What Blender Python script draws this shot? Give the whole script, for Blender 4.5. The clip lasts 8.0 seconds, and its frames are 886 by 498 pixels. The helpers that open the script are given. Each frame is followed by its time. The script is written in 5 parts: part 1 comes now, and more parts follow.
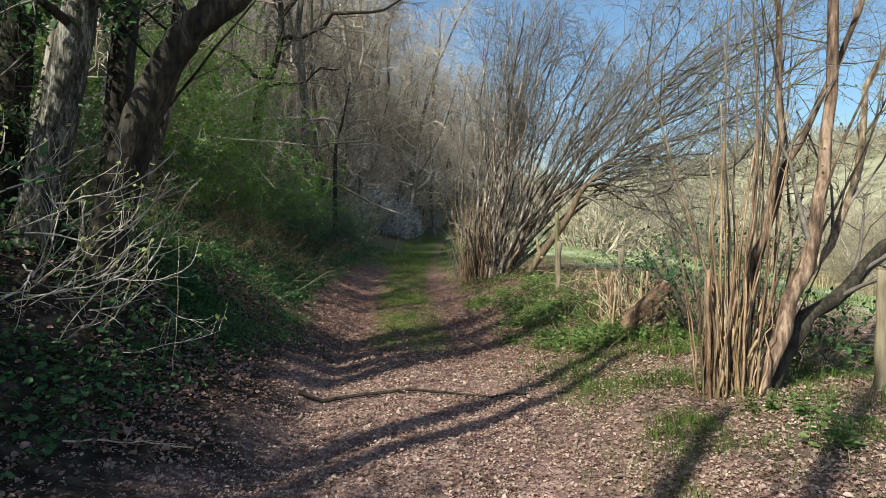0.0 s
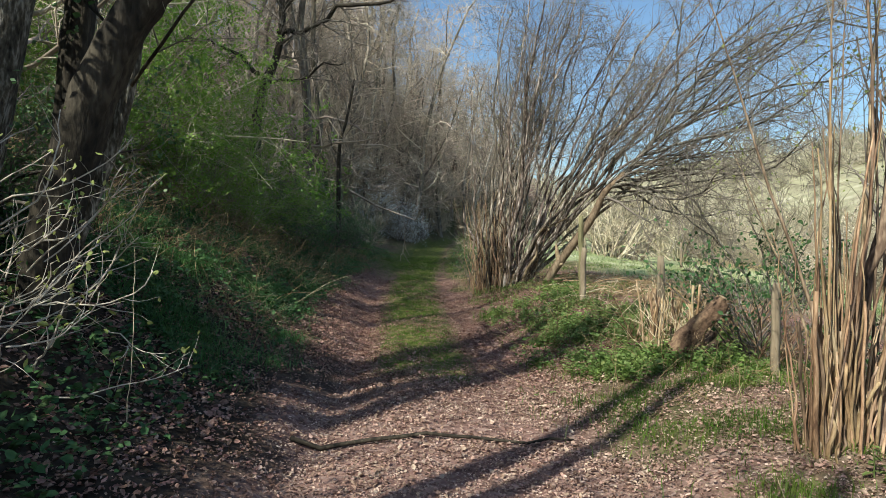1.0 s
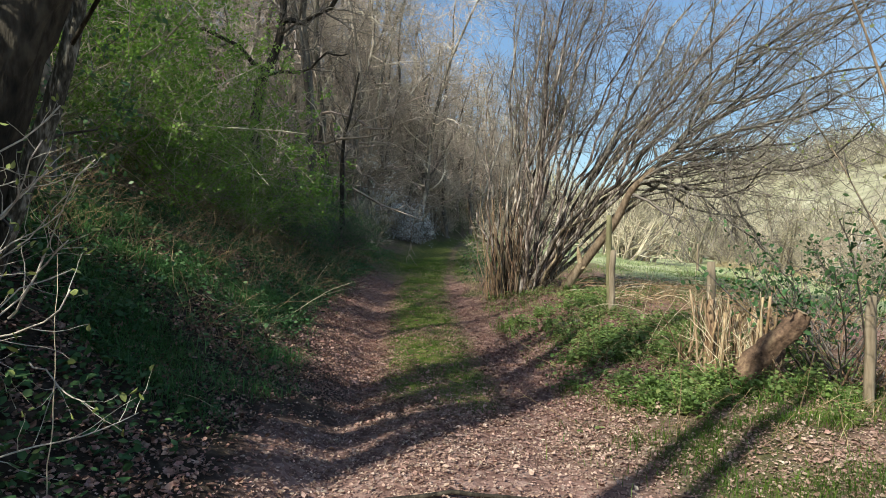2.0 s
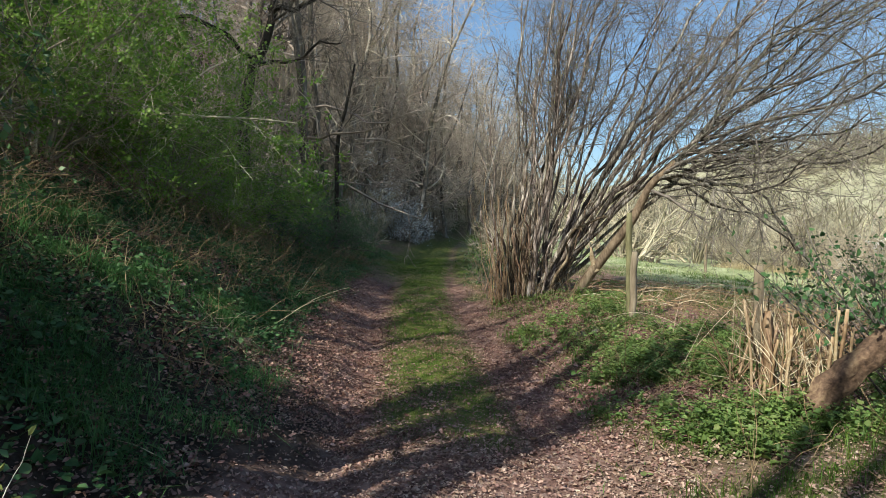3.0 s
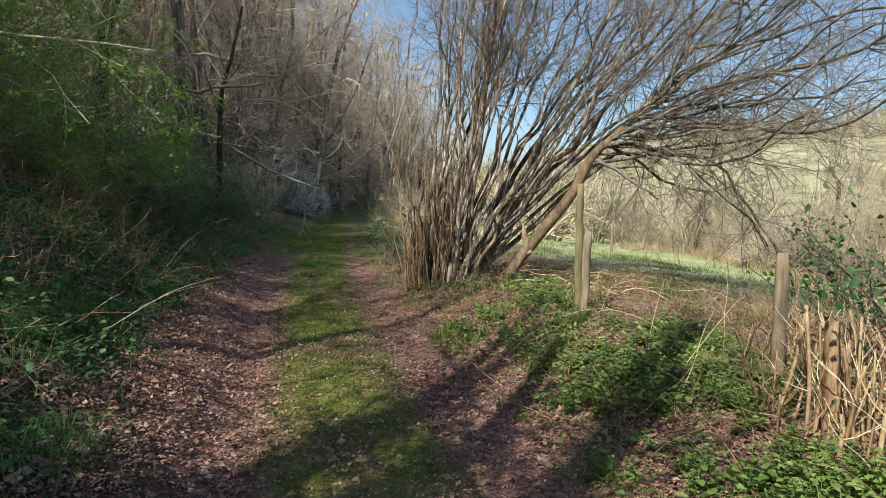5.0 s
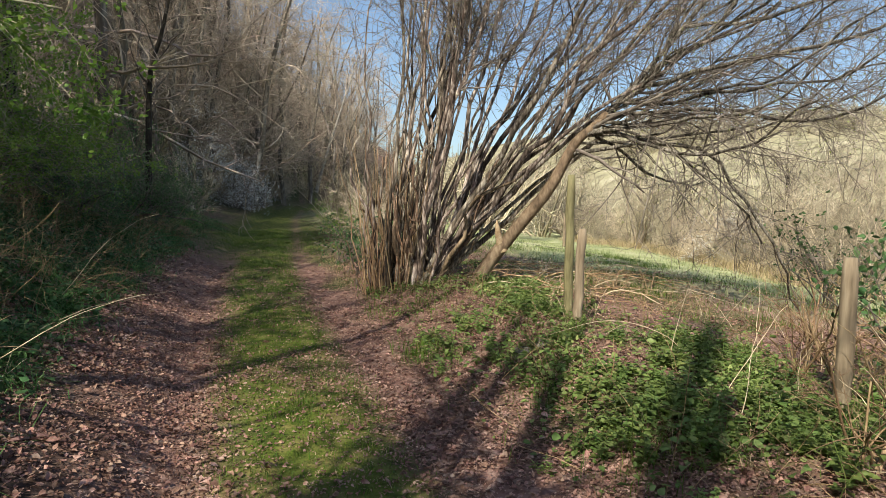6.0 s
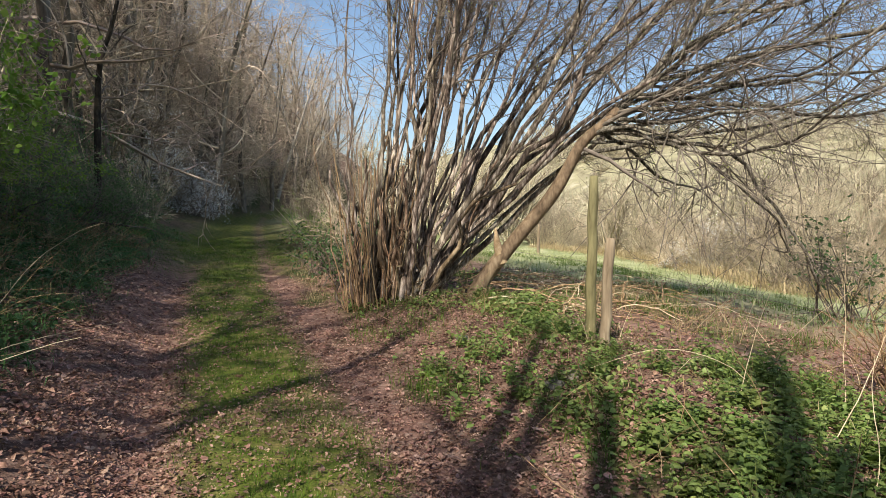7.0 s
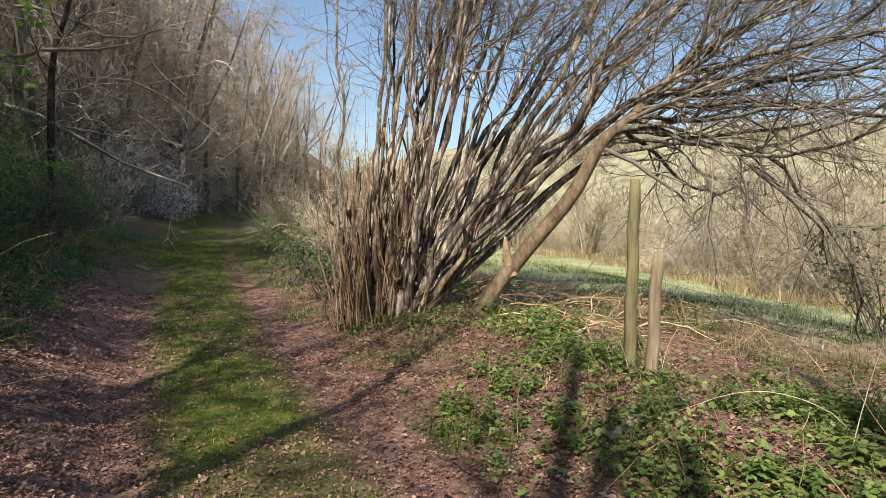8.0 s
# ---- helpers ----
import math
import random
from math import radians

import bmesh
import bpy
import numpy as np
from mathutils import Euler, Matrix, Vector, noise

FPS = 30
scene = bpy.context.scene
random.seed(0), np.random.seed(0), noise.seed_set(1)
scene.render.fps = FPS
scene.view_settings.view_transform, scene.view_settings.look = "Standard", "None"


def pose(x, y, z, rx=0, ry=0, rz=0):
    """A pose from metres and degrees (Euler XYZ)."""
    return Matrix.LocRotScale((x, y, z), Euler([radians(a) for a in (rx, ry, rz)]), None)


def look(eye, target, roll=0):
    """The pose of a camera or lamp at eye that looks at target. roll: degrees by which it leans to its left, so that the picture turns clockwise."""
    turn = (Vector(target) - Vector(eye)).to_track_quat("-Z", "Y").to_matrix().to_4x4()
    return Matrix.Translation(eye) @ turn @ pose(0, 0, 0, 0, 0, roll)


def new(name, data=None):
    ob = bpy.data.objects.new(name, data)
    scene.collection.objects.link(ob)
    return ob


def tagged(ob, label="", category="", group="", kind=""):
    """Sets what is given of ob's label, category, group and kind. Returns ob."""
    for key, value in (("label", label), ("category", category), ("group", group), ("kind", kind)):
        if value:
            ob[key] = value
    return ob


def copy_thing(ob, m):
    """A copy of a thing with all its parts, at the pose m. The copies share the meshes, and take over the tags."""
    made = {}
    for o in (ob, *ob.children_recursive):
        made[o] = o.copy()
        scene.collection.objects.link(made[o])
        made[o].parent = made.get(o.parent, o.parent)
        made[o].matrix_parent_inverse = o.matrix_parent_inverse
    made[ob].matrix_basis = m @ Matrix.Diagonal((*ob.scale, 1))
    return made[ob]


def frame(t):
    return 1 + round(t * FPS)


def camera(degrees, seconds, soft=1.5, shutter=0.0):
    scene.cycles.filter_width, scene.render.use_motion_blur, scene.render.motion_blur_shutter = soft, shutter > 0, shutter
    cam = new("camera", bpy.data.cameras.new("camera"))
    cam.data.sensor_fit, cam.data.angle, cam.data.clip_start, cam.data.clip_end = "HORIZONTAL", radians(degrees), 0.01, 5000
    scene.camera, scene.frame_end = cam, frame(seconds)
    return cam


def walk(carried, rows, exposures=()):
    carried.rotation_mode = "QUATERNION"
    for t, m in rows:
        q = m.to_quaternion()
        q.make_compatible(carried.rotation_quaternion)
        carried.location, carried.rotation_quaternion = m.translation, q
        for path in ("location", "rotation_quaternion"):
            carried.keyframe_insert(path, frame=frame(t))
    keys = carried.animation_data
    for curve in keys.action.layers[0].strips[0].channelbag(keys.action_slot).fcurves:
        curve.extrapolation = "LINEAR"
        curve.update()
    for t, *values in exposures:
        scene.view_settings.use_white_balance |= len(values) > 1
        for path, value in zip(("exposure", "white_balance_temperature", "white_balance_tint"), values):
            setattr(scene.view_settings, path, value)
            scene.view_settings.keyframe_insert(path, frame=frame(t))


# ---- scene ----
cam = camera(69.1, 8.0, soft=0.8)
METRES, EYE, TILT, LEAN, TURN = 8.8, 1.6, -1.5, 0.0, 0.0
ROWS = [
    (0.0, 0.0, 0.0, 0.0, -0.0, 0.0, -0.0),
    (0.5, -0.0097, 0.0659, 0.0035, 0.03, 0.05, 0.02),
    (1.0, -0.0187, 0.1305, 0.0084, 0.36, 0.25, -0.09),
    (1.5, -0.0343, 0.1951, 0.0121, 0.56, 0.3, -0.2),
    (2.0, -0.0381, 0.2584, 0.0132, 0.71, 0.28, -0.19),
    (3.5, -0.0567, 0.4401, 0.0174, -0.06, 0.22, -0.27),
    (4.0, -0.0637, 0.5017, 0.0171, -2.83, -0.46, -0.61),
    (4.5, -0.0658, 0.5573, 0.0158, -5.47, -1.23, -1.0),
    (5.0, -0.0692, 0.618, 0.0166, -8.8, -1.79, -1.24),
    (6.5, -0.0989, 0.8142, 0.0222, -15.92, -2.2, -0.97),
    (7.0, -0.1055, 0.8749, 0.022, -17.52, -1.58, -0.85),
    (7.5, -0.1112, 0.9315, 0.0264, -18.91, -1.27, -0.89),
    (8.0, -0.1206, 0.9898, 0.0305, -20.47, -1.4, -1.05),
]
walk(cam, [(t, pose(0, 0, EYE, TILT, LEAN, TURN) @ pose(METRES * x, METRES * y, METRES * z, 90 + pitch, roll, yaw)) for t, x, y, z, yaw, pitch, roll in ROWS], [(0.0, 0.50, 6300, -2), (2.0, 0.56, 6350, 1), (3.5, 0.50, 6300, 1), (6.5, 0.58, 7000, 8), (8.0, 0.58, 7000, 9)])

rng = np.random.default_rng(7)


def reseed(k):
    global rng
    rng = np.random.default_rng(k)


# ---------------------------------------------------------------- light
SUN_AZ, SUN_EL = 219.0, 42.0
world = bpy.data.worlds.new("sky")
scene.world = world
world.use_nodes = True
wn = world.node_tree.nodes
sky = wn.new("ShaderNodeTexSky")
sky.sky_type = "NISHITA"
sky.sun_disc = False
sky.sun_elevation, sky.sun_rotation = radians(SUN_EL), radians(SUN_AZ)
sky.air_density, sky.dust_density, sky.ozone_density = 1.0, 1.6, 3.5
wn["Background"].inputs["Strength"].default_value = 0.115
world.node_tree.links.new(sky.outputs[0], wn["Background"].inputs["Color"])
sun = new("sun", bpy.data.lights.new("sun", "SUN"))
sun.data.energy, sun.data.angle, sun.data.color = 5.0, radians(0.6), (1.0, 0.93, 0.82)
sun_from = Vector((math.sin(radians(SUN_AZ)) * math.cos(radians(SUN_EL)), math.cos(radians(SUN_AZ)) * math.cos(radians(SUN_EL)), math.sin(radians(SUN_EL))))
sun.matrix_world = look(sun_from * 60, (0, 0, 0))


# ---------------------------------------------------------------- number helpers
def step(a, b, v):
    u = np.clip((np.asarray(v, float) - a) / (b - a), 0, 1)
    return u * u * (3 - 2 * u)


def lattice(ix, iy, seed):
    h = (ix.astype(np.int64) * 374761393 + iy.astype(np.int64) * 668265263 + seed * 974634777) & 0x7FFFFFFF
    h = ((h ^ (h >> 13)) * 1274126177) & 0x7FFFFFFF
    return ((h ^ (h >> 16)) & 0xFFFF) / 65535.0


def bumps(x, y, size, seed):
    """Smooth value noise from 0 to 1 with lumps of that size."""
    u, v = np.asarray(x, float) / size, np.asarray(y, float) / size
    i, j = np.floor(u), np.floor(v)
    a, b = u - i, v - j
    a, b = a * a * (3 - 2 * a), b * b * (3 - 2 * b)
    p = lattice(i, j, seed) * (1 - a) + lattice(i + 1, j, seed) * a
    q = lattice(i, j + 1, seed) * (1 - a) + lattice(i + 1, j + 1, seed) * a
    return p * (1 - b) + q * b


def unit(v):
    return v / np.maximum(np.linalg.norm(v, axis=-1, keepdims=True), 1e-9)


# ---------------------------------------------------------------- the lie of the land
def track_x(y):
    return np.interp(y, [-20, 0, 6, 9.5, 13, 16, 20, 26, 37, 47, 55, 65, 80, 140], [-0.3, -0.3, -0.35, -0.5, -0.78, -1.0, -1.15, -1.12, -0.95, -0.35, 2.2, 7.0, 14.0, 40.0])


def track_z(y):
    y = np.asarray(y, float)
    return 0.031 * 0.8 * np.logaddexp(0, (np.minimum(y, 70) - 9.5) / 0.8)


HALF = 1.18


def height(x, y):
    x, y = np.asarray(x, float), np.asarray(y, float)
    c = track_x(y)
    d = c - HALF - x
    e = x - c - HALF
    base = track_z(y) * (1 - step(1.5, 14, e) * (1 - 0.35 * step(50, 90, y)))
    rut = -0.035 * np.exp(-((np.abs(x - c) - 0.78) / 0.26) ** 2) + 0.02 * np.exp(-((x - c) / 0.35) ** 2)
    start = 1.1 + 0.07 * np.clip(y - 9, 0, 12)
    steep = 0.9 - 0.3 * step(9, 20, y)
    gentle = 0.38 - 0.12 * step(10, 20, y)
    dd = np.maximum(d + 0.42, 0)
    foot = np.maximum(dd - start, 0)
    bank = gentle * np.minimum(dd, start) * step(0, 0.4, dd) + steep * np.minimum(foot, 0.8) + 0.6 * np.clip(foot - 0.8, 0, 38) + 0.15 * np.maximum(foot - 38.8, 0)
    bank = bank * (1 - 0.75 * step(60, 400, dd))
    ee = np.maximum(e, 0)
    verge = 0.26 * step(0.0, 1.6, ee) * (1 - 0.7 * step(4, 14, ee)) - 0.38 * step(5, 14, ee) - 0.05 * np.clip(ee - 16, 0, 40)
    along = 0.78 * x + 0.62 * y
    far_hill = 34 * step(60, 260, along) * step(6, 60, ee)
    rough = (bumps(x, y, 0.35, 1) - 0.5) * (0.03 + 0.1 * step(0.3, 1.5, d) + 0.05 * step(0.2, 1.5, e))
    rough = rough + (bumps(x, y, 1.6, 2) - 0.5) * (0.03 + 0.28 * step(0.6, 2.5, d) + 0.10 * step(0.5, 2.5, e)) + (bumps(x, y, 9, 3) - 0.5) * (1.6 * step(3, 14, d) + 0.35 * step(5, 20, e)) + (bumps(x, y, 45, 4) - 0.5) * 6 * step(40, 120, ee)
    return base + rut + bank + verge + far_hill + rough


def at_ground(x, y, lift=0.0):
    return (float(x), float(y), float(height(x, y)) + lift)


def ground_normal(x, y, h=0.06):
    gx = (height(x + h, y) - height(x - h, y)) / (2 * h)
    gy = (height(x, y + h) - height(x, y - h)) / (2 * h)
    return unit(np.stack([-gx, -gy, np.ones_like(gx)], -1))


# ---------------------------------------------------------------- materials
def material(name, colours, scale, rough=0.85, bump=0.4, fine=6.0, vary=0.0, thin=0.0, stretch=(1, 1, 1), spec=0.3, per_object=0.0, bump_size=0.01):
    """Noise at two scales through a ramp of colours, fine relief, a shift of tone for every loose piece, and light through thin leaves."""
    m = bpy.data.materials.new(name)
    m.use_nodes = True
    nt = m.node_tree
    n, k = nt.nodes, nt.links.new
    b = n["Principled BSDF"]
    tc, mp = n.new("ShaderNodeTexCoord"), n.new("ShaderNodeMapping")
    mp.inputs["Scale"].default_value = stretch
    k(tc.outputs["Object"], mp.inputs["Vector"])
    big, small = n.new("ShaderNodeTexNoise"), n.new("ShaderNodeTexNoise")
    big.inputs["Scale"].default_value, big.inputs["Detail"].default_value = scale, 5
    small.inputs["Scale"].default_value, small.inputs["Detail"].default_value = scale * fine, 4
    for t in (big, small):
        k(mp.outputs[0], t.inputs["Vector"])
    mix = n.new("ShaderNodeMath")
    mix.operation = "MULTIPLY_ADD"
    mix.inputs[1].default_value = 0.45
    k(small.outputs["Fac"], mix.inputs[0])
    half = n.new("ShaderNodeMath")
    half.operation = "MULTIPLY"
    half.inputs[1].default_value = 0.62
    k(big.outputs["Fac"], half.inputs[0])
    k(half.outputs[0], mix.inputs[2])
    ramp = n.new("ShaderNodeValToRGB")
    lo, hi = 0.36, 0.70
    while len(ramp.color_ramp.elements) < len(colours):
        ramp.color_ramp.elements.new(0.5)
    for i, c in enumerate(colours):
        ramp.color_ramp.elements[i].position = lo + (hi - lo) * i / max(len(colours) - 1, 1)
        ramp.color_ramp.elements[i].color = (*c, 1)
    k(mix.outputs[0], ramp.inputs["Fac"])
    colour = ramp.outputs["Color"]
    for amount, node, socket in ((vary, "ShaderNodeNewGeometry", "Random Per Island"), (per_object, "ShaderNodeObjectInfo", "Random")):
        if not amount:
            continue
        g, hs, r1, r2 = n.new(node), n.new("ShaderNodeHueSaturation"), n.new("ShaderNodeMapRange"), n.new("ShaderNodeMapRange")
        r1.inputs["To Min"].default_value, r1.inputs["To Max"].default_value = 0.5 - 0.035 * amount, 0.5 + 0.035 * amount
        r2.inputs["To Min"].default_value, r2.inputs["To Max"].default_value = 1 - 0.7 * amount, 1 + 0.75 * amount
        wob = n.new("ShaderNodeMath")
        wob.operation = "FRACT"
        times = n.new("ShaderNodeMath")
        times.operation = "MULTIPLY"
        times.inputs[1].default_value = 7.31
        k(g.outputs[socket], times.inputs[0])
        k(times.outputs[0], wob.inputs[0])
        k(wob.outputs[0], r1.inputs["Value"])
        k(g.outputs[socket], r2.inputs["Value"])
        k(r1.outputs[0], hs.inputs["Hue"])
        k(r2.outputs[0], hs.inputs["Value"])
        k(colour, hs.inputs["Color"])
        colour = hs.outputs["Color"]
    k(colour, b.inputs["Base Color"])
    b.inputs["Roughness"].default_value = rough
    b.inputs["Specular IOR Level"].default_value = spec
    if bump:
        bp = n.new("ShaderNodeBump")
        bp.inputs["Strength"].default_value, bp.inputs["Distance"].default_value = bump, bump_size
        k(mix.outputs[0], bp.inputs["Height"])
        k(bp.outputs[0], b.inputs["Normal"])
    if thin:
        tr, sh = n.new("ShaderNodeBsdfTranslucent"), n.new("ShaderNodeMixShader")
        k(colour, tr.inputs["Color"])
        sh.inputs[0].default_value = thin
        k(b.outputs[0], sh.inputs[1])
        k(tr.outputs[0], sh.inputs[2])
        k(sh.outputs[0], n["Material Output"].inputs["Surface"])
    return m


M_HAZEL = material("hazel_bark", [(0.026, 0.02, 0.016), (0.14, 0.108, 0.085), (0.56, 0.49, 0.425)], 9, 0.8, 1.0, 4, per_object=0.55, stretch=(1, 1, 0.18), bump_size=0.02)
M_BROWN = material("brown_hazel_bark", [(0.03, 0.02, 0.013), (0.14, 0.097, 0.062), (0.35, 0.265, 0.18)], 9, 0.8, 1.0, 4, per_object=0.5, stretch=(1, 1, 0.18), bump_size=0.02)
M_TAN = material("smooth_tan_bark", [(0.06, 0.041, 0.026), (0.175, 0.123, 0.08), (0.32, 0.245, 0.165)], 6, 0.75, 0.7, 5, stretch=(1, 1, 0.4))
M_SHOOT = material("pale_shoot_bark", [(0.075, 0.043, 0.024), (0.26, 0.17, 0.095), (0.45, 0.335, 0.21)], 11, 0.7, 0.5, 7, vary=0.2, per_object=0.4, stretch=(1, 1, 0.2))
M_TWIG = material("twig_bark", [(0.045, 0.037, 0.031), (0.145, 0.122, 0.104), (0.31, 0.27, 0.235)], 2, 0.75, 0.0, 5, vary=0.3)
M_WOODTWIG = material("wood_twigs", [(0.21, 0.165, 0.125), (0.40, 0.33, 0.265), (0.60, 0.52, 0.44)], 0.6, 0.8, 0.0, 5, vary=0.5, per_object=0.35)
M_WOODBARK = material("wood_bark", [(0.04, 0.034, 0.027), (0.15, 0.125, 0.10), (0.42, 0.37, 0.315)], 2, 0.85, 0.6, 6, per_object=0.4, stretch=(1, 1, 0.3))
M_OAK = material("furrowed_bark", [(0.012, 0.010, 0.007), (0.085, 0.075, 0.058), (0.34, 0.315, 0.275)], 13, 0.9, 1.0, 4, stretch=(1, 1, 0.28), bump_size=0.03)
# dark brown bark taken down to near-black, with the trunks' shade in the colour
M_SHADEBARK = material("shade_dark_bark", [(0.010, 0.008, 0.006), (0.03, 0.024, 0.017), (0.075, 0.062, 0.045)], 7, 0.9, 1.0, 4, stretch=(1, 1, 0.3), bump_size=0.03)
M_BIRCH = material("birch_bark", [(0.10, 0.085, 0.07), (0.30, 0.27, 0.235), (0.46, 0.43, 0.39)], 3, 0.7, 0.3, 5, stretch=(1, 1, 2))
M_BUSH = material("thicket_twigs", [(0.19, 0.155, 0.105), (0.38, 0.325, 0.235), (0.56, 0.50, 0.38)], 0.8, 0.8, 0.0, 5, vary=0.3, per_object=0.65)
M_SCRUB = material("hillside_scrub_twigs", [(0.22, 0.19, 0.13), (0.38, 0.345, 0.25), (0.54, 0.50, 0.38)], 0.06, 0.85, 0.0, 6, vary=0.5)
M_STALK = material("dry_stalk", [(0.40, 0.31, 0.20), (0.58, 0.48, 0.33), (0.68, 0.60, 0.45)], 9, 0.7, 0.2, 5, vary=0.25)
M_POST = material("weathered_post_wood", [(0.11, 0.085, 0.055), (0.22, 0.175, 0.12), (0.33, 0.28, 0.20)], 6, 0.85, 0.7, 6, stretch=(1, 1, 0.12), per_object=0.15)
M_MOSSPOST = material("mossy_post_wood", [(0.09, 0.08, 0.04), (0.18, 0.165, 0.085), (0.27, 0.245, 0.13)], 6, 0.85, 0.7, 6, stretch=(1, 1, 0.15))
M_CUT = material("cut_wood", [(0.24, 0.16, 0.085), (0.36, 0.26, 0.155), (0.46, 0.36, 0.24)], 14, 0.8, 0.4, 5, per_object=0.2)
M_LOG = material("split_log_bark", [(0.05, 0.03, 0.02), (0.16, 0.10, 0.066), (0.31, 0.215, 0.13)], 7, 0.9, 0.9, 5, bump_size=0.02)
M_WIRE = material("rusted_wire", [(0.10, 0.08, 0.07), (0.20, 0.16, 0.13)], 20, 0.6, 0.0)
M_DEAD = material("dead_leaves", [(0.13, 0.072, 0.054), (0.35, 0.228, 0.18), (0.56, 0.44, 0.36)], 9, 0.75, 0.3, 5, vary=0.5, thin=0.15)
M_REDLEAF = material("dark_red_dead_leaves", [(0.10, 0.052, 0.04), (0.27, 0.155, 0.122), (0.46, 0.325, 0.27)], 9, 0.75, 0.3, 5, vary=0.5, thin=0.15)
M_GRASS = material("grass_blades", [(0.05, 0.11, 0.012), (0.095, 0.17, 0.02), (0.17, 0.23, 0.04)], 1.5, 0.5, 0.0, 6, vary=0.35, thin=0.4)
M_DEEPGRASS = material("lush_grass_blades", [(0.045, 0.13, 0.035), (0.09, 0.205, 0.06), (0.17, 0.29, 0.10)], 1.2, 0.5, 0.0, 6, vary=0.35, thin=0.4)
M_MEADOW = material("meadow_grass_blades", [(0.22, 0.28, 0.11), (0.36, 0.41, 0.20), (0.50, 0.51, 0.30)], 0.6, 0.5, 0.0, 6, vary=0.3, thin=0.4)
M_STRAW = material("dry_grass_blades", [(0.32, 0.25, 0.14), (0.46, 0.37, 0.22), (0.56, 0.48, 0.32)], 2, 0.7, 0.0, 6, vary=0.3, thin=0.3)
M_HERB = material("nettle_leaves", [(0.10, 0.17, 0.045), (0.19, 0.27, 0.08), (0.33, 0.39, 0.15)], 2.5, 0.5, 0.2, 6, vary=0.35, thin=0.4, per_object=0.35)
M_IVY = material("ivy_leaves", [(0.03, 0.075, 0.028), (0.06, 0.125, 0.045), (0.12, 0.19, 0.08)], 2.5, 0.6, 0.2, 6, vary=0.4, thin=0.2, spec=0.2)
M_FRESH = material("fresh_leaves", [(0.10, 0.20, 0.03), (0.19, 0.315, 0.055), (0.33, 0.44, 0.11)], 0.7, 0.45, 0.0, 6, vary=0.3, thin=0.5)
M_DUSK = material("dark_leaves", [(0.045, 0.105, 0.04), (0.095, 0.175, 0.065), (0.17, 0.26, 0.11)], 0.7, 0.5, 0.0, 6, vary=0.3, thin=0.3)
M_BLOSSOM = material("white_blossom", [(0.62, 0.63, 0.62), (0.78, 0.79, 0.78), (0.85, 0.85, 0.84)], 5, 0.7, 0.0, 5, vary=0.1, thin=0.3)
M_BUD = material("leaf_buds", [(0.16, 0.20, 0.05), (0.26, 0.30, 0.09), (0.36, 0.38, 0.15)], 5, 0.6, 0.0, 5, vary=0.3, thin=0.3)
M_PALE = material("pale_twig_bark", [(0.26, 0.22, 0.17), (0.46, 0.41, 0.34), (0.60, 0.55, 0.47)], 9, 0.7, 0.3, 5, vary=0.3)
M_STONE = material("field_stone", [(0.09, 0.085, 0.07), (0.16, 0.15, 0.125), (0.24, 0.225, 0.19)], 5, 0.9, 0.8, 6, bump_size=0.01)


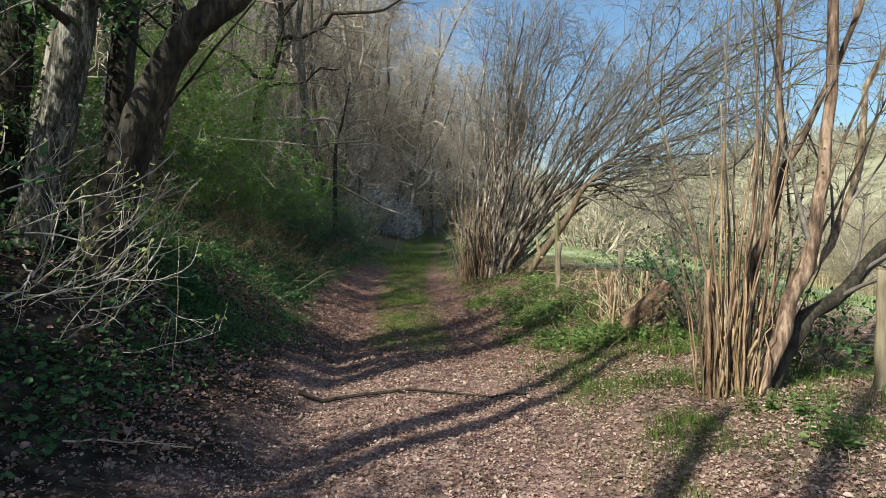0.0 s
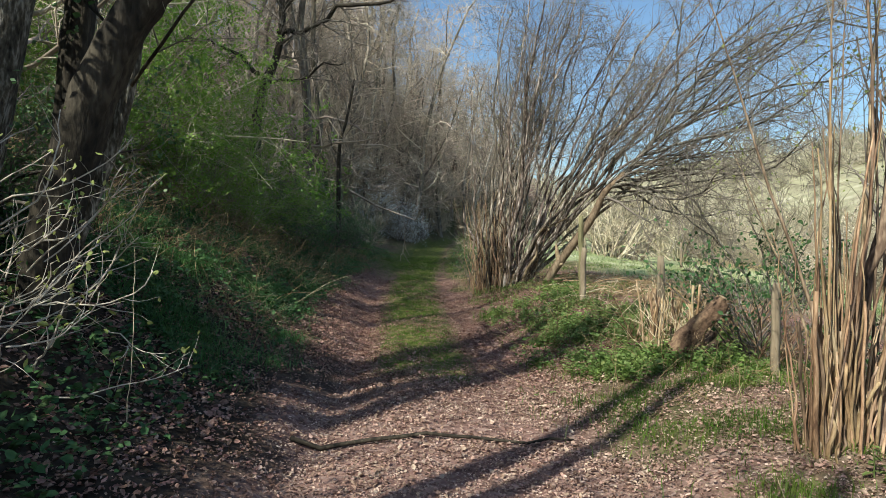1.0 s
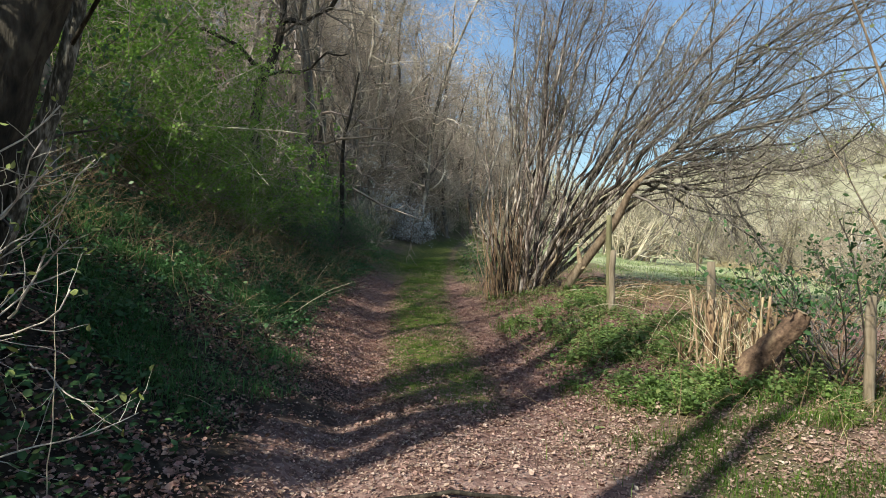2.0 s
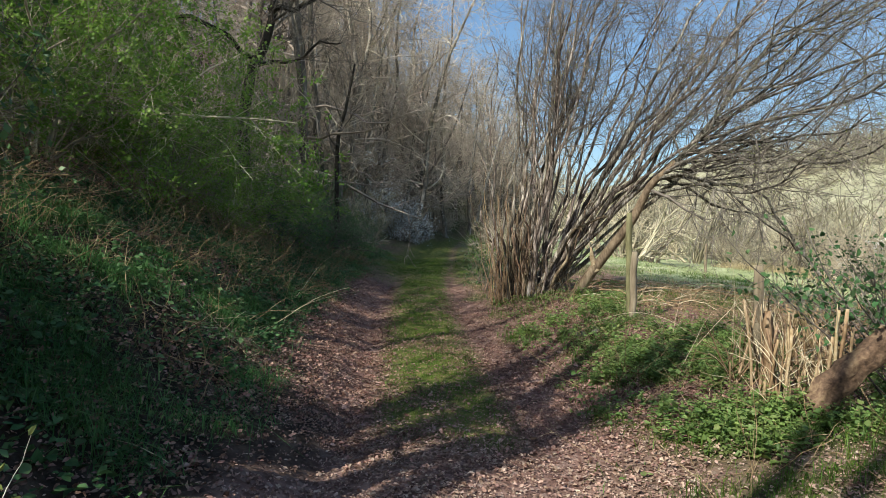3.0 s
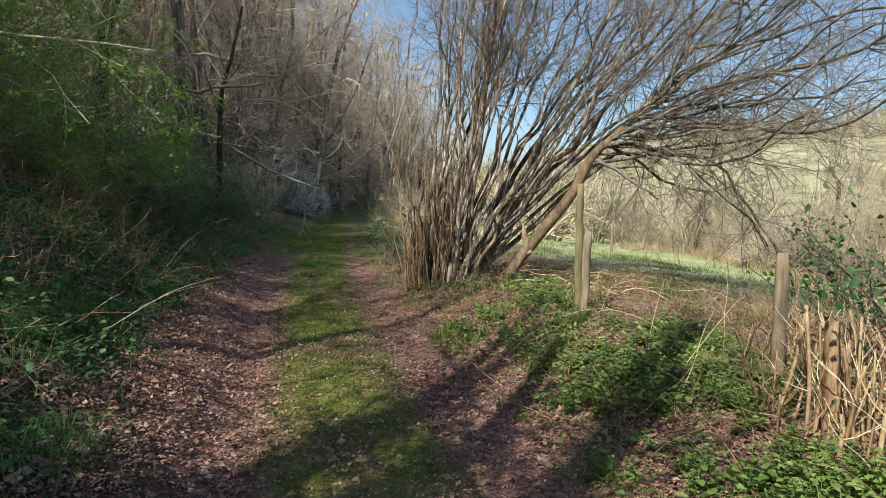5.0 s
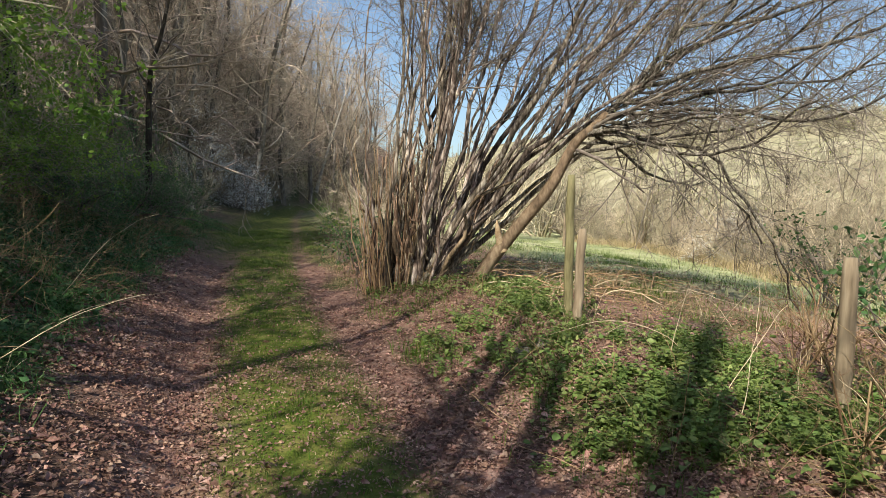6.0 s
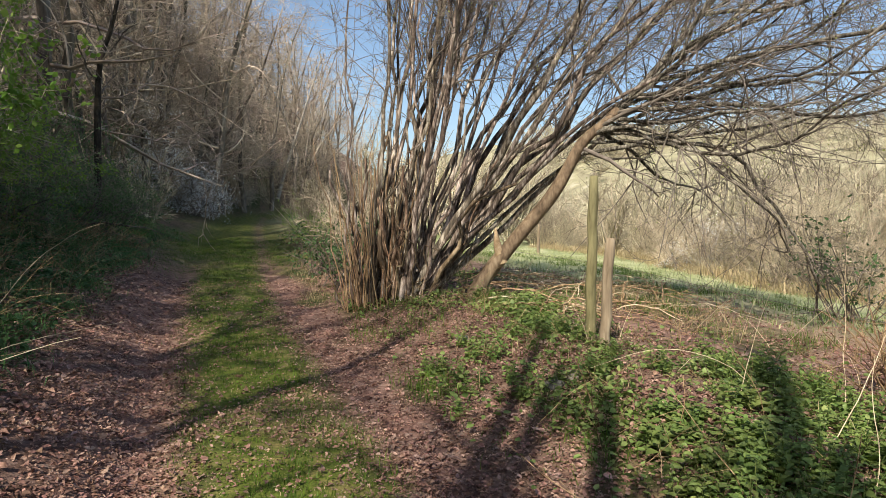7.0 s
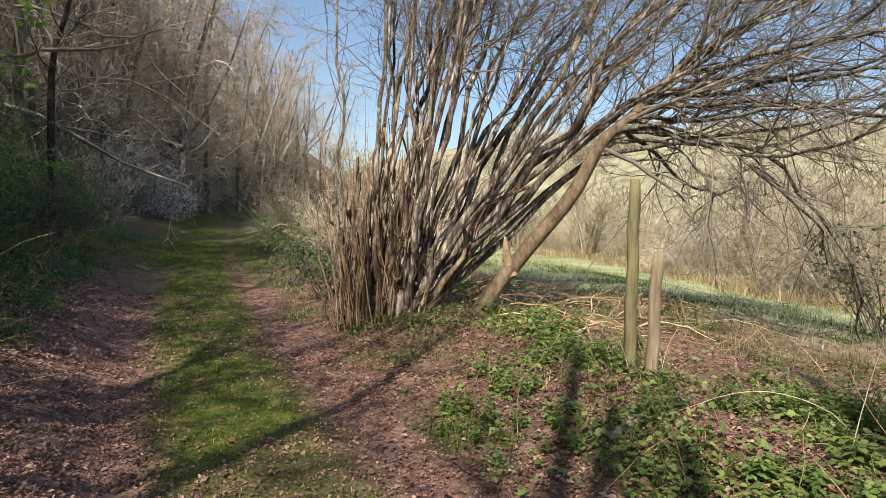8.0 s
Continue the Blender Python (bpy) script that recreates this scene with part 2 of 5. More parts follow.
def ground_material():
    m = bpy.data.materials.new("soil_litter_and_turf")
    m.use_nodes = True
    nt = m.node_tree
    n, k = nt.nodes, nt.links.new
    b = n["Principled BSDF"]
    tc = n.new("ShaderNodeTexCoord")

    def noise_at(scale, detail=5):
        t = n.new("ShaderNodeTexNoise")
        t.inputs["Scale"].default_value, t.inputs["Detail"].default_value = scale, detail
        k(tc.outputs["Object"], t.inputs["Vector"])
        return t.outputs["Fac"]

    def ramp_of(fac, cols, lo=0.35, hi=0.68):
        r = n.new("ShaderNodeValToRGB")
        while len(r.color_ramp.elements) < len(cols):
            r.color_ramp.elements.new(0.5)
        for i, c in enumerate(cols):
            r.color_ramp.elements[i].position = lo + (hi - lo) * i / (len(cols) - 1)
            r.color_ramp.elements[i].color = (*c, 1)
        k(fac, r.inputs["Fac"])
        return r.outputs["Color"]

    def blend(fac, a, c):
        x = n.new("ShaderNodeMix")
        x.data_type = "RGBA"
        k(fac, x.inputs["Factor"])
        k(a, x.inputs["A"])
        k(c, x.inputs["B"])
        return x.outputs["Result"]

    def cover(name):
        a = n.new("ShaderNodeAttribute")
        a.attribute_name = name
        return a.outputs["Fac"]

    cells = n.new("ShaderNodeTexVoronoi")
    cells.inputs["Scale"].default_value = 24
    k(tc.outputs["Object"], cells.inputs["Vector"])
    grey = n.new("ShaderNodeSeparateColor")
    k(cells.outputs["Color"], grey.inputs[0])
    leafy = ramp_of(grey.outputs[0], [(0.10, 0.058, 0.047), (0.21, 0.125, 0.105), (0.31, 0.195, 0.165), (0.42, 0.305, 0.26)], 0.05, 0.95)
    soil = ramp_of(noise_at(3.5, 8), [(0.09, 0.05, 0.043), (0.18, 0.105, 0.09), (0.28, 0.18, 0.155)])
    litter = blend(ramp_of(noise_at(5, 6), [(0.2,) * 3, (0.8,) * 3]), soil, leafy)
    red_earth = ramp_of(noise_at(4.5, 8), [(0.075, 0.038, 0.03), (0.155, 0.085, 0.07), (0.255, 0.155, 0.13)])
    litter = blend(cover("earth"), litter, blend(ramp_of(noise_at(6, 6), [(0.1,) * 3, (0.7,) * 3]), red_earth, leafy))
    turf = ramp_of(noise_at(7, 8), [(0.05, 0.075, 0.014), (0.10, 0.125, 0.025), (0.19, 0.17, 0.06)])
    shade_turf = ramp_of(noise_at(6, 8), [(0.03, 0.045, 0.014), (0.075, 0.085, 0.03), (0.17, 0.13, 0.075)])
    meadow = ramp_of(noise_at(0.5, 8), [(0.26, 0.30, 0.15), (0.38, 0.41, 0.23), (0.50, 0.49, 0.32)])
    scrub = ramp_of(noise_at(0.25, 10), [(0.13, 0.125, 0.08), (0.27, 0.245, 0.165), (0.33, 0.315, 0.20), (0.44, 0.40, 0.30)], 0.3, 0.7)
    col = blend(cover("turf"), litter, turf)
    col = blend(cover("herbs"), col, shade_turf)
    # near-black soil colour that paints the deep shade on the left bank
    bank_shade = ramp_of(noise_at(8, 8), [(0.018, 0.014, 0.010), (0.04, 0.03, 0.022), (0.10, 0.075, 0.055)])
    col = blend(cover("bank_shade"), col, bank_shade)
    col = blend(cover("meadow"), col, meadow)
    col = blend(cover("scrub"), col, scrub)
    k(col, b.inputs["Base Color"])
    b.inputs["Roughness"].default_value = 0.95
    b.inputs["Specular IOR Level"].default_value = 0.15
    bp = n.new("ShaderNodeBump")
    bp.inputs["Strength"].default_value, bp.inputs["Distance"].default_value = 0.7, 0.03
    add = n.new("ShaderNodeMath")
    add.operation = "ADD"
    k(noise_at(30, 6), add.inputs[0])
    k(grey.outputs[0], add.inputs[1])
    k(add.outputs[0], bp.inputs["Height"])
    k(bp.outputs[0], b.inputs["Normal"])
    return m


M_GROUND = ground_material()


# ---------------------------------------------------------------- mesh helpers
def mesh_of(name, verts, faces, mats, smooth=False, index=None):
    verts, faces = np.asarray(verts, np.float32), np.asarray(faces, np.int32)
    me = bpy.data.meshes.new(name)
    k = faces.shape[1]
    me.vertices.add(len(verts))
    me.vertices.foreach_set("co", verts.ravel())
    me.loops.add(faces.size)
    me.loops.foreach_set("vertex_index", faces.ravel())
    me.polygons.add(len(faces))
    me.polygons.foreach_set("loop_start", np.arange(0, faces.size, k, dtype=np.int32))
    if smooth:
        me.polygons.foreach_set("use_smooth", np.ones(len(faces), bool))
    for m in mats if isinstance(mats, (list, tuple)) else [mats]:
        me.materials.append(m)
    if index is not None:
        me.polygons.foreach_set("material_index", np.asarray(index, np.int32))
    me.update(calc_edges=True)
    return me


def joined(pieces):
    vs, fs, n = [], [], 0
    for v, f in pieces:
        vs.append(v)
        fs.append(f + n)
        n += len(v)
    return np.concatenate(vs), np.concatenate(fs)


def tubes(P, R, sides=5, lump=0.0, closed=True):
    """Tapered tubes along the lines P (count, points, 3) of radii R."""
    B, N, _ = P.shape
    T = unit(np.gradient(P, axis=1))
    mean = unit(P[:, -1] - P[:, 0])
    ref = np.where(np.abs(mean[:, 2:3]) < 0.8, np.array([[0, 0, 1.0]]), np.array([[1.0, 0, 0]]))
    U = unit(np.cross(T, ref[:, None, :]))
    V = np.cross(T, U)
    a = np.arange(sides) * 2 * np.pi / sides
    rad = R[:, :, None] * np.ones(sides)
    if lump:
        rad = rad * (1 + lump * (rng.random((B, 1, sides)) - 0.5) + lump * 0.7 * (rng.random((B, N, sides)) - 0.5))
    W = P[:, :, None, :] + rad[..., None] * (np.cos(a)[:, None] * U[:, :, None, :] + np.sin(a)[:, None] * V[:, :, None, :])
    idx = np.arange(B * N * sides).reshape(B, N, sides)
    nx = np.roll(idx, -1, axis=2)
    F = np.stack([idx[:, :-1], nx[:, :-1], nx[:, 1:], idx[:, 1:]], -1).reshape(-1, 4)
    if closed and sides == 4:
        F = np.concatenate([F, idx[:, -1, ::1].reshape(-1, 4)])
    elif closed and sides >= 6 and sides % 2 == 0:
        caps = [np.stack([idx[:, -1, 0], idx[:, -1, i], idx[:, -1, i + 1], idx[:, -1, i + 2]], -1) for i in range(1, sides - 2, 2)]
        F = np.concatenate([F] + caps)
    return W.reshape(-1, 3), F


def grow(start, way, length, radius, n, wobble, up, taper=0.3, power=1.0):
    """Lines that wander from start; up bends them to the sky, or down if negative."""
    B = len(start)
    P = np.zeros((B, n, 3))
    P[:, 0] = start
    d = unit(way)
    stepl = (np.asarray(length) / (n - 1))[:, None]
    for i in range(1, n):
        d = unit(d + wobble * rng.normal(size=(B, 3)) + np.asarray(up).reshape(-1, 1) * np.array([[0, 0, 1.0]]))
        P[:, i] = P[:, i - 1] + d * stepl
    s = np.linspace(0, 1, n) ** power
    R = np.asarray(radius)[:, None] * (1 - (1 - taper) * s)
    return P, R


def spawn(P, R, k, u=(0.25, 1.0), angle=(25, 60), length=(0.3, 0.6), n=5, wobble=0.12, up=0.05, thick=0.55, taper=0.35, least=0.002):
    """k side branches on each line: positions u along it, at an angle, of lengths in metres or as a pair of arrays."""
    B, N, _ = P.shape
    who = np.repeat(np.arange(B), k)
    f = rng.uniform(u[0], u[1], len(who)) * (N - 1.001)
    i = f.astype(int)
    w = (f - i)[:, None]
    pos = P[who, i] * (1 - w) + P[who, i + 1] * w
    t = unit(P[who, i + 1] - P[who, i])
    r = R[who, i] * (1 - w[:, 0]) + R[who, i + 1] * w[:, 0]
    side = unit(np.cross(t, rng.normal(size=t.shape)))
    a = np.radians(rng.uniform(angle[0], angle[1], len(who)))[:, None]
    way = np.cos(a) * t + np.sin(a) * side
    ln = rng.uniform(length[0], length[1], len(who)) * (1.15 - 0.6 * f / N)
    return grow(pos, way, ln, np.maximum(r * thick, least), n, wobble, up * np.ones(len(who)), taper)


def leaf_mesh(C, axis, normal, L, W, fold=0.25):
    """Pointed leaves: six corners, folded along the middle rib."""
    axis, normal = unit(axis), unit(normal)
    side = unit(np.cross(normal, axis))
    nrm = np.cross(axis, side)
    L, W = L[:, None], W[:, None]
    fo = fold * (0.4 + rng.random((len(C), 1)))
    base, tip = C - axis * L * 0.5, C + axis * L * 0.5 - nrm * L * 0.18 * rng.normal(size=(len(C), 1))
    l1, l2 = base + axis * L * 0.32 + side * W * 0.5 + nrm * W * fo, base + axis * L * 0.7 + side * W * 0.38 + nrm * W * fo
    r1, r2 = base + axis * L * 0.32 - side * W * 0.5 + nrm * W * fo, base + axis * L * 0.7 - side * W * 0.38 + nrm * W * fo
    V = np.stack([base, r1, r2, tip, l2, l1], 1).reshape(-1, 3)
    o = np.arange(len(C))[:, None] * 6
    F = np.concatenate([o + np.array([[0, 1, 2, 3]]), o + np.array([[0, 3, 4, 5]])])
    return V, F


def kite_mesh(C, axis, normal, L, W):
    """Small far leaves: four corners each."""
    axis = unit(axis)
    side = unit(np.cross(unit(normal), axis))
    L, W = L[:, None] * 0.5, W[:, None] * 0.5
    V = np.stack([C - axis * L, C - side * W - axis * L * 0.1, C + axis * L, C + side * W - axis * L * 0.1], 1).reshape(-1, 3)
    return V, np.arange(len(V)).reshape(-1, 4)


def blade_mesh(C, lean, L, W):
    """Bent blades of grass that taper to a point."""
    n = len(C)
    a = rng.uniform(0, 2 * np.pi, n)
    out = np.stack([np.cos(a), np.sin(a), np.zeros(n)], -1)
    side = np.stack([-np.sin(a), np.cos(a), np.zeros(n)], -1) * W[:, None] * 0.5
    up = np.array([[0, 0, 1.0]])
    L, lean = L[:, None], lean[:, None]
    mid = C + (up * (1 - 0.35 * lean) + out * lean * 0.4) * L * 0.55
    tip = C + (up * (1 - 0.75 * lean) + out * lean) * L
    V = np.stack([C - side, C + side, mid + side * 0.8, mid - side * 0.8, tip + side * 0.08, tip - side * 0.08], 1).reshape(-1, 3)
    o = np.arange(n)[:, None] * 6
    return V, np.concatenate([o + np.array([[0, 1, 2, 3]]), o + np.array([[3, 2, 4, 5]])])


def thing(name, place, label, category, group="", kind=""):
    ob = new(name)
    ob.empty_display_size = 0.2
    ob.location = place
    return tagged(ob, label, category, group, kind)


def part(name, data, parent, label="", kind=""):
    ob = new(name, data)
    ob.parent = parent
    return tagged(ob, label, kind=kind)


def stuff(name, data, label, category):
    return tagged(new(name, data), label, category, kind="stuff")


def scatter(n, x0, x1, y0, y1, keep):
    """n places in a rectangle, kept by a chance that depends on the place."""
    xs, ys = [], []
    got = 0
    for _ in range(40):
        x, y = rng.uniform(x0, x1, n * 2), rng.uniform(y0, y1, n * 2)
        ok = rng.random(n * 2) < keep(x, y)
        xs.append(x[ok])
        ys.append(y[ok])
        got += int(ok.sum())
        if got >= n:
            break
    return np.concatenate(xs)[:n], np.concatenate(ys)[:n]


# ---------------------------------------------------------------- covers of the ground
def off_track(x, y):
    return x - track_x(y)


def turf_cover(x, y):
    s = off_track(x, y) - 0.02
    strip = np.exp(-(np.abs(s) / 0.62) ** 6) * step(8.0, 9.6, y + 0.8 * bumps(x, y, 0.6, 11))
    far = step(19, 26, y) * np.exp(-(np.abs(s) / 1.7) ** 6) * (1 - 0.6 * np.exp(-((s - 0.75) / 0.2) ** 2))
    gaps = 0.72 + 0.28 * step(0.28, 0.52, bumps(x, y, 0.5, 12))
    return np.clip(np.maximum(strip * gaps, far), 0, 1)


def herb_cover(x, y):
    s = off_track(x, y)
    left = step(1.35, 2.1, -s + 0.5 * (bumps(x, y, 0.8, 13) - 0.5)) * step(5.5, 8.0, y - 0.6 * s * 0 + 1.5 * bumps(x, y, 1.5, 14)) * (1 - 0.8 * step(7, 16, -s))
    right = step(0.92, 1.4, s + 0.6 * (bumps(x, y, 0.7, 15) - 0.5)) * (1 - step(3.2, 4.6, s)) * (0.45 * step(2.5, 4.0, y) + 0.55 * step(6.0, 8.5, y + bumps(x, y, 1.2, 16)))
    return np.clip(np.maximum(left * (0.45 + 0.55 * step(0.3, 0.6, bumps(x, y, 0.9, 17))), np.maximum(right * (0.22 + 0.78 * step(0.38, 0.62, bumps(x, y, 0.75, 20))), 0.7 * fence_cover(x, y))), 0, 1)


def fence_cover(x, y):
    s = off_track(x, y)
    return step(2.6, 3.6, s) * (1 - step(8, 12, s)) * step(0.38, 0.60, bumps(x, y, 1.1, 19))


def meadow_cover(x, y):
    s = off_track(x, y)
    return step(4.6, 8.0, s - 2.2 * (1 - step(8, 13, y)) + 3.0 * (bumps(x, y, 3, 18) - 0.5) + 0.25 * np.clip(y - 22, 0, 14)) * (1 - step(60, 90, x))


def bank_shade_cover(x, y):
    # where the ground colour is darkened for shade, mostly near the start
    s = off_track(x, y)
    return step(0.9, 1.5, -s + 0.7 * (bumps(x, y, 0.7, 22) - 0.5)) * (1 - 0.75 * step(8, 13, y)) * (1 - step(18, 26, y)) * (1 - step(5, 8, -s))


def earth_cover(x, y):
    return step(6.2, 9.2, y + 1.5 * (bumps(x, y, 0.9, 24) - 0.5)) * (1 - 0.5 * step(2.5, 5, np.abs(off_track(x, y))))


def scrub_cover(x, y):
    return step(45, 80, 0.78 * x + 0.62 * y) * step(10, 22, off_track(x, y))


# ---------------------------------------------------------------- ground sheet
def spread(lo, hi, fine, reach, grow_by=1.16):
    core = np.arange(lo, hi + fine / 2, fine)
    right, left, s = [hi], [lo], fine
    while right[-1] < reach:
        s *= grow_by
        right.append(right[-1] + s)
    s = fine
    while left[-1] > -reach:
        s *= grow_by
        left.append(left[-1] - s)
    return np.concatenate([left[:0:-1], core, right[1:]])


gx, gy = spread(-4.5, 4.5, 0.085, 900), spread(-1.0, 22.0, 0.10, 900)
GX, GY = np.meshgrid(gx, gy)
GV = np.stack([GX, GY, height(GX, GY)], -1).reshape(-1, 3)
ids = np.arange(GX.size).reshape(GX.shape)
GF = np.stack([ids[:-1, :-1], ids[:-1, 1:], ids[1:, 1:], ids[1:, :-1]], -1).reshape(-1, 4)
ground_data = mesh_of("ground", GV, GF, M_GROUND, smooth=True)
for key, field in (("turf", turf_cover), ("herbs", herb_cover), ("meadow", meadow_cover), ("scrub", scrub_cover), ("bank_shade", bank_shade_cover), ("earth", earth_cover)):
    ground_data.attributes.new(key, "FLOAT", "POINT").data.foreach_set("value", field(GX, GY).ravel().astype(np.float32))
tagged(new("ground", ground_data), "leaf-strewn earth track, grassy verge, wooded bank and pale green meadow", "ground", kind="structure")


# ---------------------------------------------------------------- trees
def shoots(base, spread_r, n, lean_axis, lean, swing, length, radius, pts=12, wobble=0.035, up=0.03, taper=0.3):
    """n stems from one stool: they lean by lean (degrees, low and high) along lean_axis, swung about it."""
    az = math.atan2(lean_axis[1], lean_axis[0]) + np.radians(rng.normal(0, swing, n))
    le = np.radians(np.sort(rng.uniform(lean[0], lean[1], n)))
    way = np.stack([np.sin(le) * np.cos(az), np.sin(le) * np.sin(az), np.cos(le)], -1)
    off = rng.normal(0, spread_r, (n, 2)) + np.outer(np.linspace(-1, 1, n) * spread_r * 1.1, np.array(lean_axis))
    start = np.stack([base[0] + off[:, 0], base[1] + off[:, 1], np.zeros(n)], -1)
    start[:, 2] = height(start[:, 0], start[:, 1]) - 0.08
    ln = rng.uniform(length[0], length[1], n)
    r = rng.uniform(radius[0], radius[1], n)
    return grow(start, way, ln, r, pts, wobble, up * np.ones(n), taper)


def local(P, place):
    return P - np.asarray(place)


def stems_as_parts(owner, P, R, mat, name="stem", sides=7, lump=0.18):
    for i in range(len(P)):
        v, f = tubes(P[i:i + 1], R[i:i + 1], 8 if R[i, 0] > 0.03 else 6, lump)
        part(name, mesh_of(name, local(v, owner.location), f, mat, smooth=True), owner)


def arching(base, half, n, axis, lean, lean_end, swing, length, radius, pts=15, kink=0.045, taper=0.3):
    """n stems side by side along a stool: each leaves the ground at one lean and ends at another, with small kinks."""
    u = np.sort(rng.random(n))
    k = rng.normal(0, 2.5, n)
    a0, a1 = lean[0] + (lean[1] - lean[0]) * u + k, lean_end[0] + (lean_end[1] - lean_end[0]) * u + 1.5 * k
    az = math.atan2(axis[1], axis[0]) + np.radians(rng.normal(0, swing, n))
    s = np.linspace(0, 1, pts)
    le = np.radians(a0[:, None] + (a1 - a0)[:, None] * s[None] ** 1.2)
    way = np.stack([np.sin(le) * np.cos(az)[:, None], np.sin(le) * np.sin(az)[:, None], np.cos(le)], -1)
    ln = rng.uniform(length[0], length[1], n)
    off = np.outer((u - 0.5) * 2 * half, np.array(axis)) + rng.normal(0, half * 0.3, (n, 2))
    start = np.stack([base[0] + off[:, 0], base[1] + off[:, 1], np.zeros(n)], -1)
    start[:, 2] = height(start[:, 0], start[:, 1]) - 0.08
    P = start[:, None] + np.concatenate([np.zeros((n, 1, 3)), np.cumsum(way[:, :-1] * (ln / (pts - 1))[:, None, None], 1)], 1)
    jog = rng.normal(size=(n, pts, 3))
    jog = jog + np.roll(jog, 1, 1) + 0.6 * np.cumsum(rng.normal(size=(n, pts, 3)), 1)
    P = P + jog * kink * np.minimum(s * 3, 1)[None, :, None]
    return P, rng.uniform(radius[0], radius[1], n)[:, None] * (1 - (1 - taper) * s)[None]


def main_hazel():
    base = (1.04, 16.45)
    place = at_ground(*base)
    ob = thing("hazel_coppice", place, "large bare multi-stemmed hazel coppice leaning over the meadow fence", "tree")
    axis = (0.93, -0.36)
    groups = [
        arching(base, 0.40, 11, axis, (-2, 9), (0, 12), 35, (4.6, 7.2), (0.020, 0.045)),
        arching((base[0] + 0.10, base[1] - 0.05), 0.36, 14, axis, (5, 19), (9, 27), 26, (5.4, 7.8), (0.024, 0.055)),
        arching((base[0] + 0.24, base[1] - 0.10), 0.24, 11, axis, (17, 32), (27, 46), 20, (5.8, 8.4), (0.028, 0.06)),
        arching((base[0] + 0.34, base[1] - 0.12), 0.16, 8, axis, (32, 45), (50, 76), 18, (5.6, 7.8), (0.030, 0.055)),
    ]
    P, R = np.concatenate([g[0] for g in groups]), np.concatenate([g[1] for g in groups])
    R[:, 0] *= 1.3
    R[:, 1] *= 1.1
    stems_as_parts(ob, P, R, M_HAZEL)
    PB, RB = arching((base[0] + 0.06, base[1]), 0.44, 64, axis, (-10, 32), (-12, 40), 50, (0.4, 2.6), (0.010, 0.04), 9, 0.05, 0.5)
    stems_as_parts(ob, PB[::2], RB[::2], M_HAZEL, "broken_stem")
    stems_as_parts(ob, PB[1::2], RB[1::2], M_BROWN, "broken_stem")
    PS, RS = arching((base[0] - 0.26, base[1] - 0.16), 0.30, 56, (1, -0.1), (-15, 9), (-17, 9), 45, (0.7, 2.9), (0.005, 0.012), 9, 0.02, 0.3)
    stems_as_parts(ob, PS, RS, M_SHOOT, "shoot")
    slim, full = spawn(P[:11], R[:11], 6, (0.45, 0.98), (12, 45), (0.6, 1.8), 7, 0.17, 0.02, 0.4), spawn(P[11:], R[11:], 11, (0.42, 0.98), (12, 50), (0.7, 2.3), 7, 0.19, 0.0, 0.4)
    B, RBb = np.concatenate([slim[0], full[0]]), np.concatenate([slim[1], full[1]])
    C, RC = spawn(B, RBb, 5, (0.2, 1.0), (20, 65), (0.4, 1.3), 5, 0.22, 0.0, 0.6, least=0.0042)
    D, RD = spawn(C, RC, 4, (0.2, 1.0), (20, 70), (0.15, 0.55), 4, 0.22, 0.0, 0.7, least=0.0034)
    v, f = joined([tubes(B, RBb, 5), tubes(C, RC, 4), tubes(D, RD, 3)])
    part("crown", mesh_of("crown", local(v, place), f, M_TWIG, smooth=True), ob, "dense bare grey-brown branches and twigs", "stuff")
    q = D.reshape(-1, 3)[rng.integers(0, D.shape[0] * D.shape[1], 5000)]
    v, f = leaf_mesh(q + rng.normal(0, 0.01, q.shape), rng.normal(size=q.shape), rng.normal(size=q.shape), rng.uniform(0.015, 0.032, len(q)), rng.uniform(0.01, 0.02, len(q)))
    part("bud", mesh_of("bud", local(v, place), f, M_BUD), ob, "small opening leaf buds", "stuff")
    return ob


def spline(points, n):
    """A smooth line through a few knots."""
    K = np.asarray(points, float)
    t = np.linspace(0, len(K) - 1, n)
    i = np.clip(t.astype(int), 0, len(K) - 2)
    w = (t - i)[:, None]
    Kp = np.concatenate([K[:1] * 2 - K[1:2], K, K[-1:] * 2 - K[-2:-1]])
    p0, p1, p2, p3 = Kp[i], Kp[i + 1], Kp[i + 2], Kp[i + 3]
    return 0.5 * (2 * p1 + (p2 - p0) * w + (2 * p0 - 5 * p1 + 4 * p2 - p3) * w ** 2 + (3 * p1 - p0 - 3 * p2 + p3) * w ** 3)


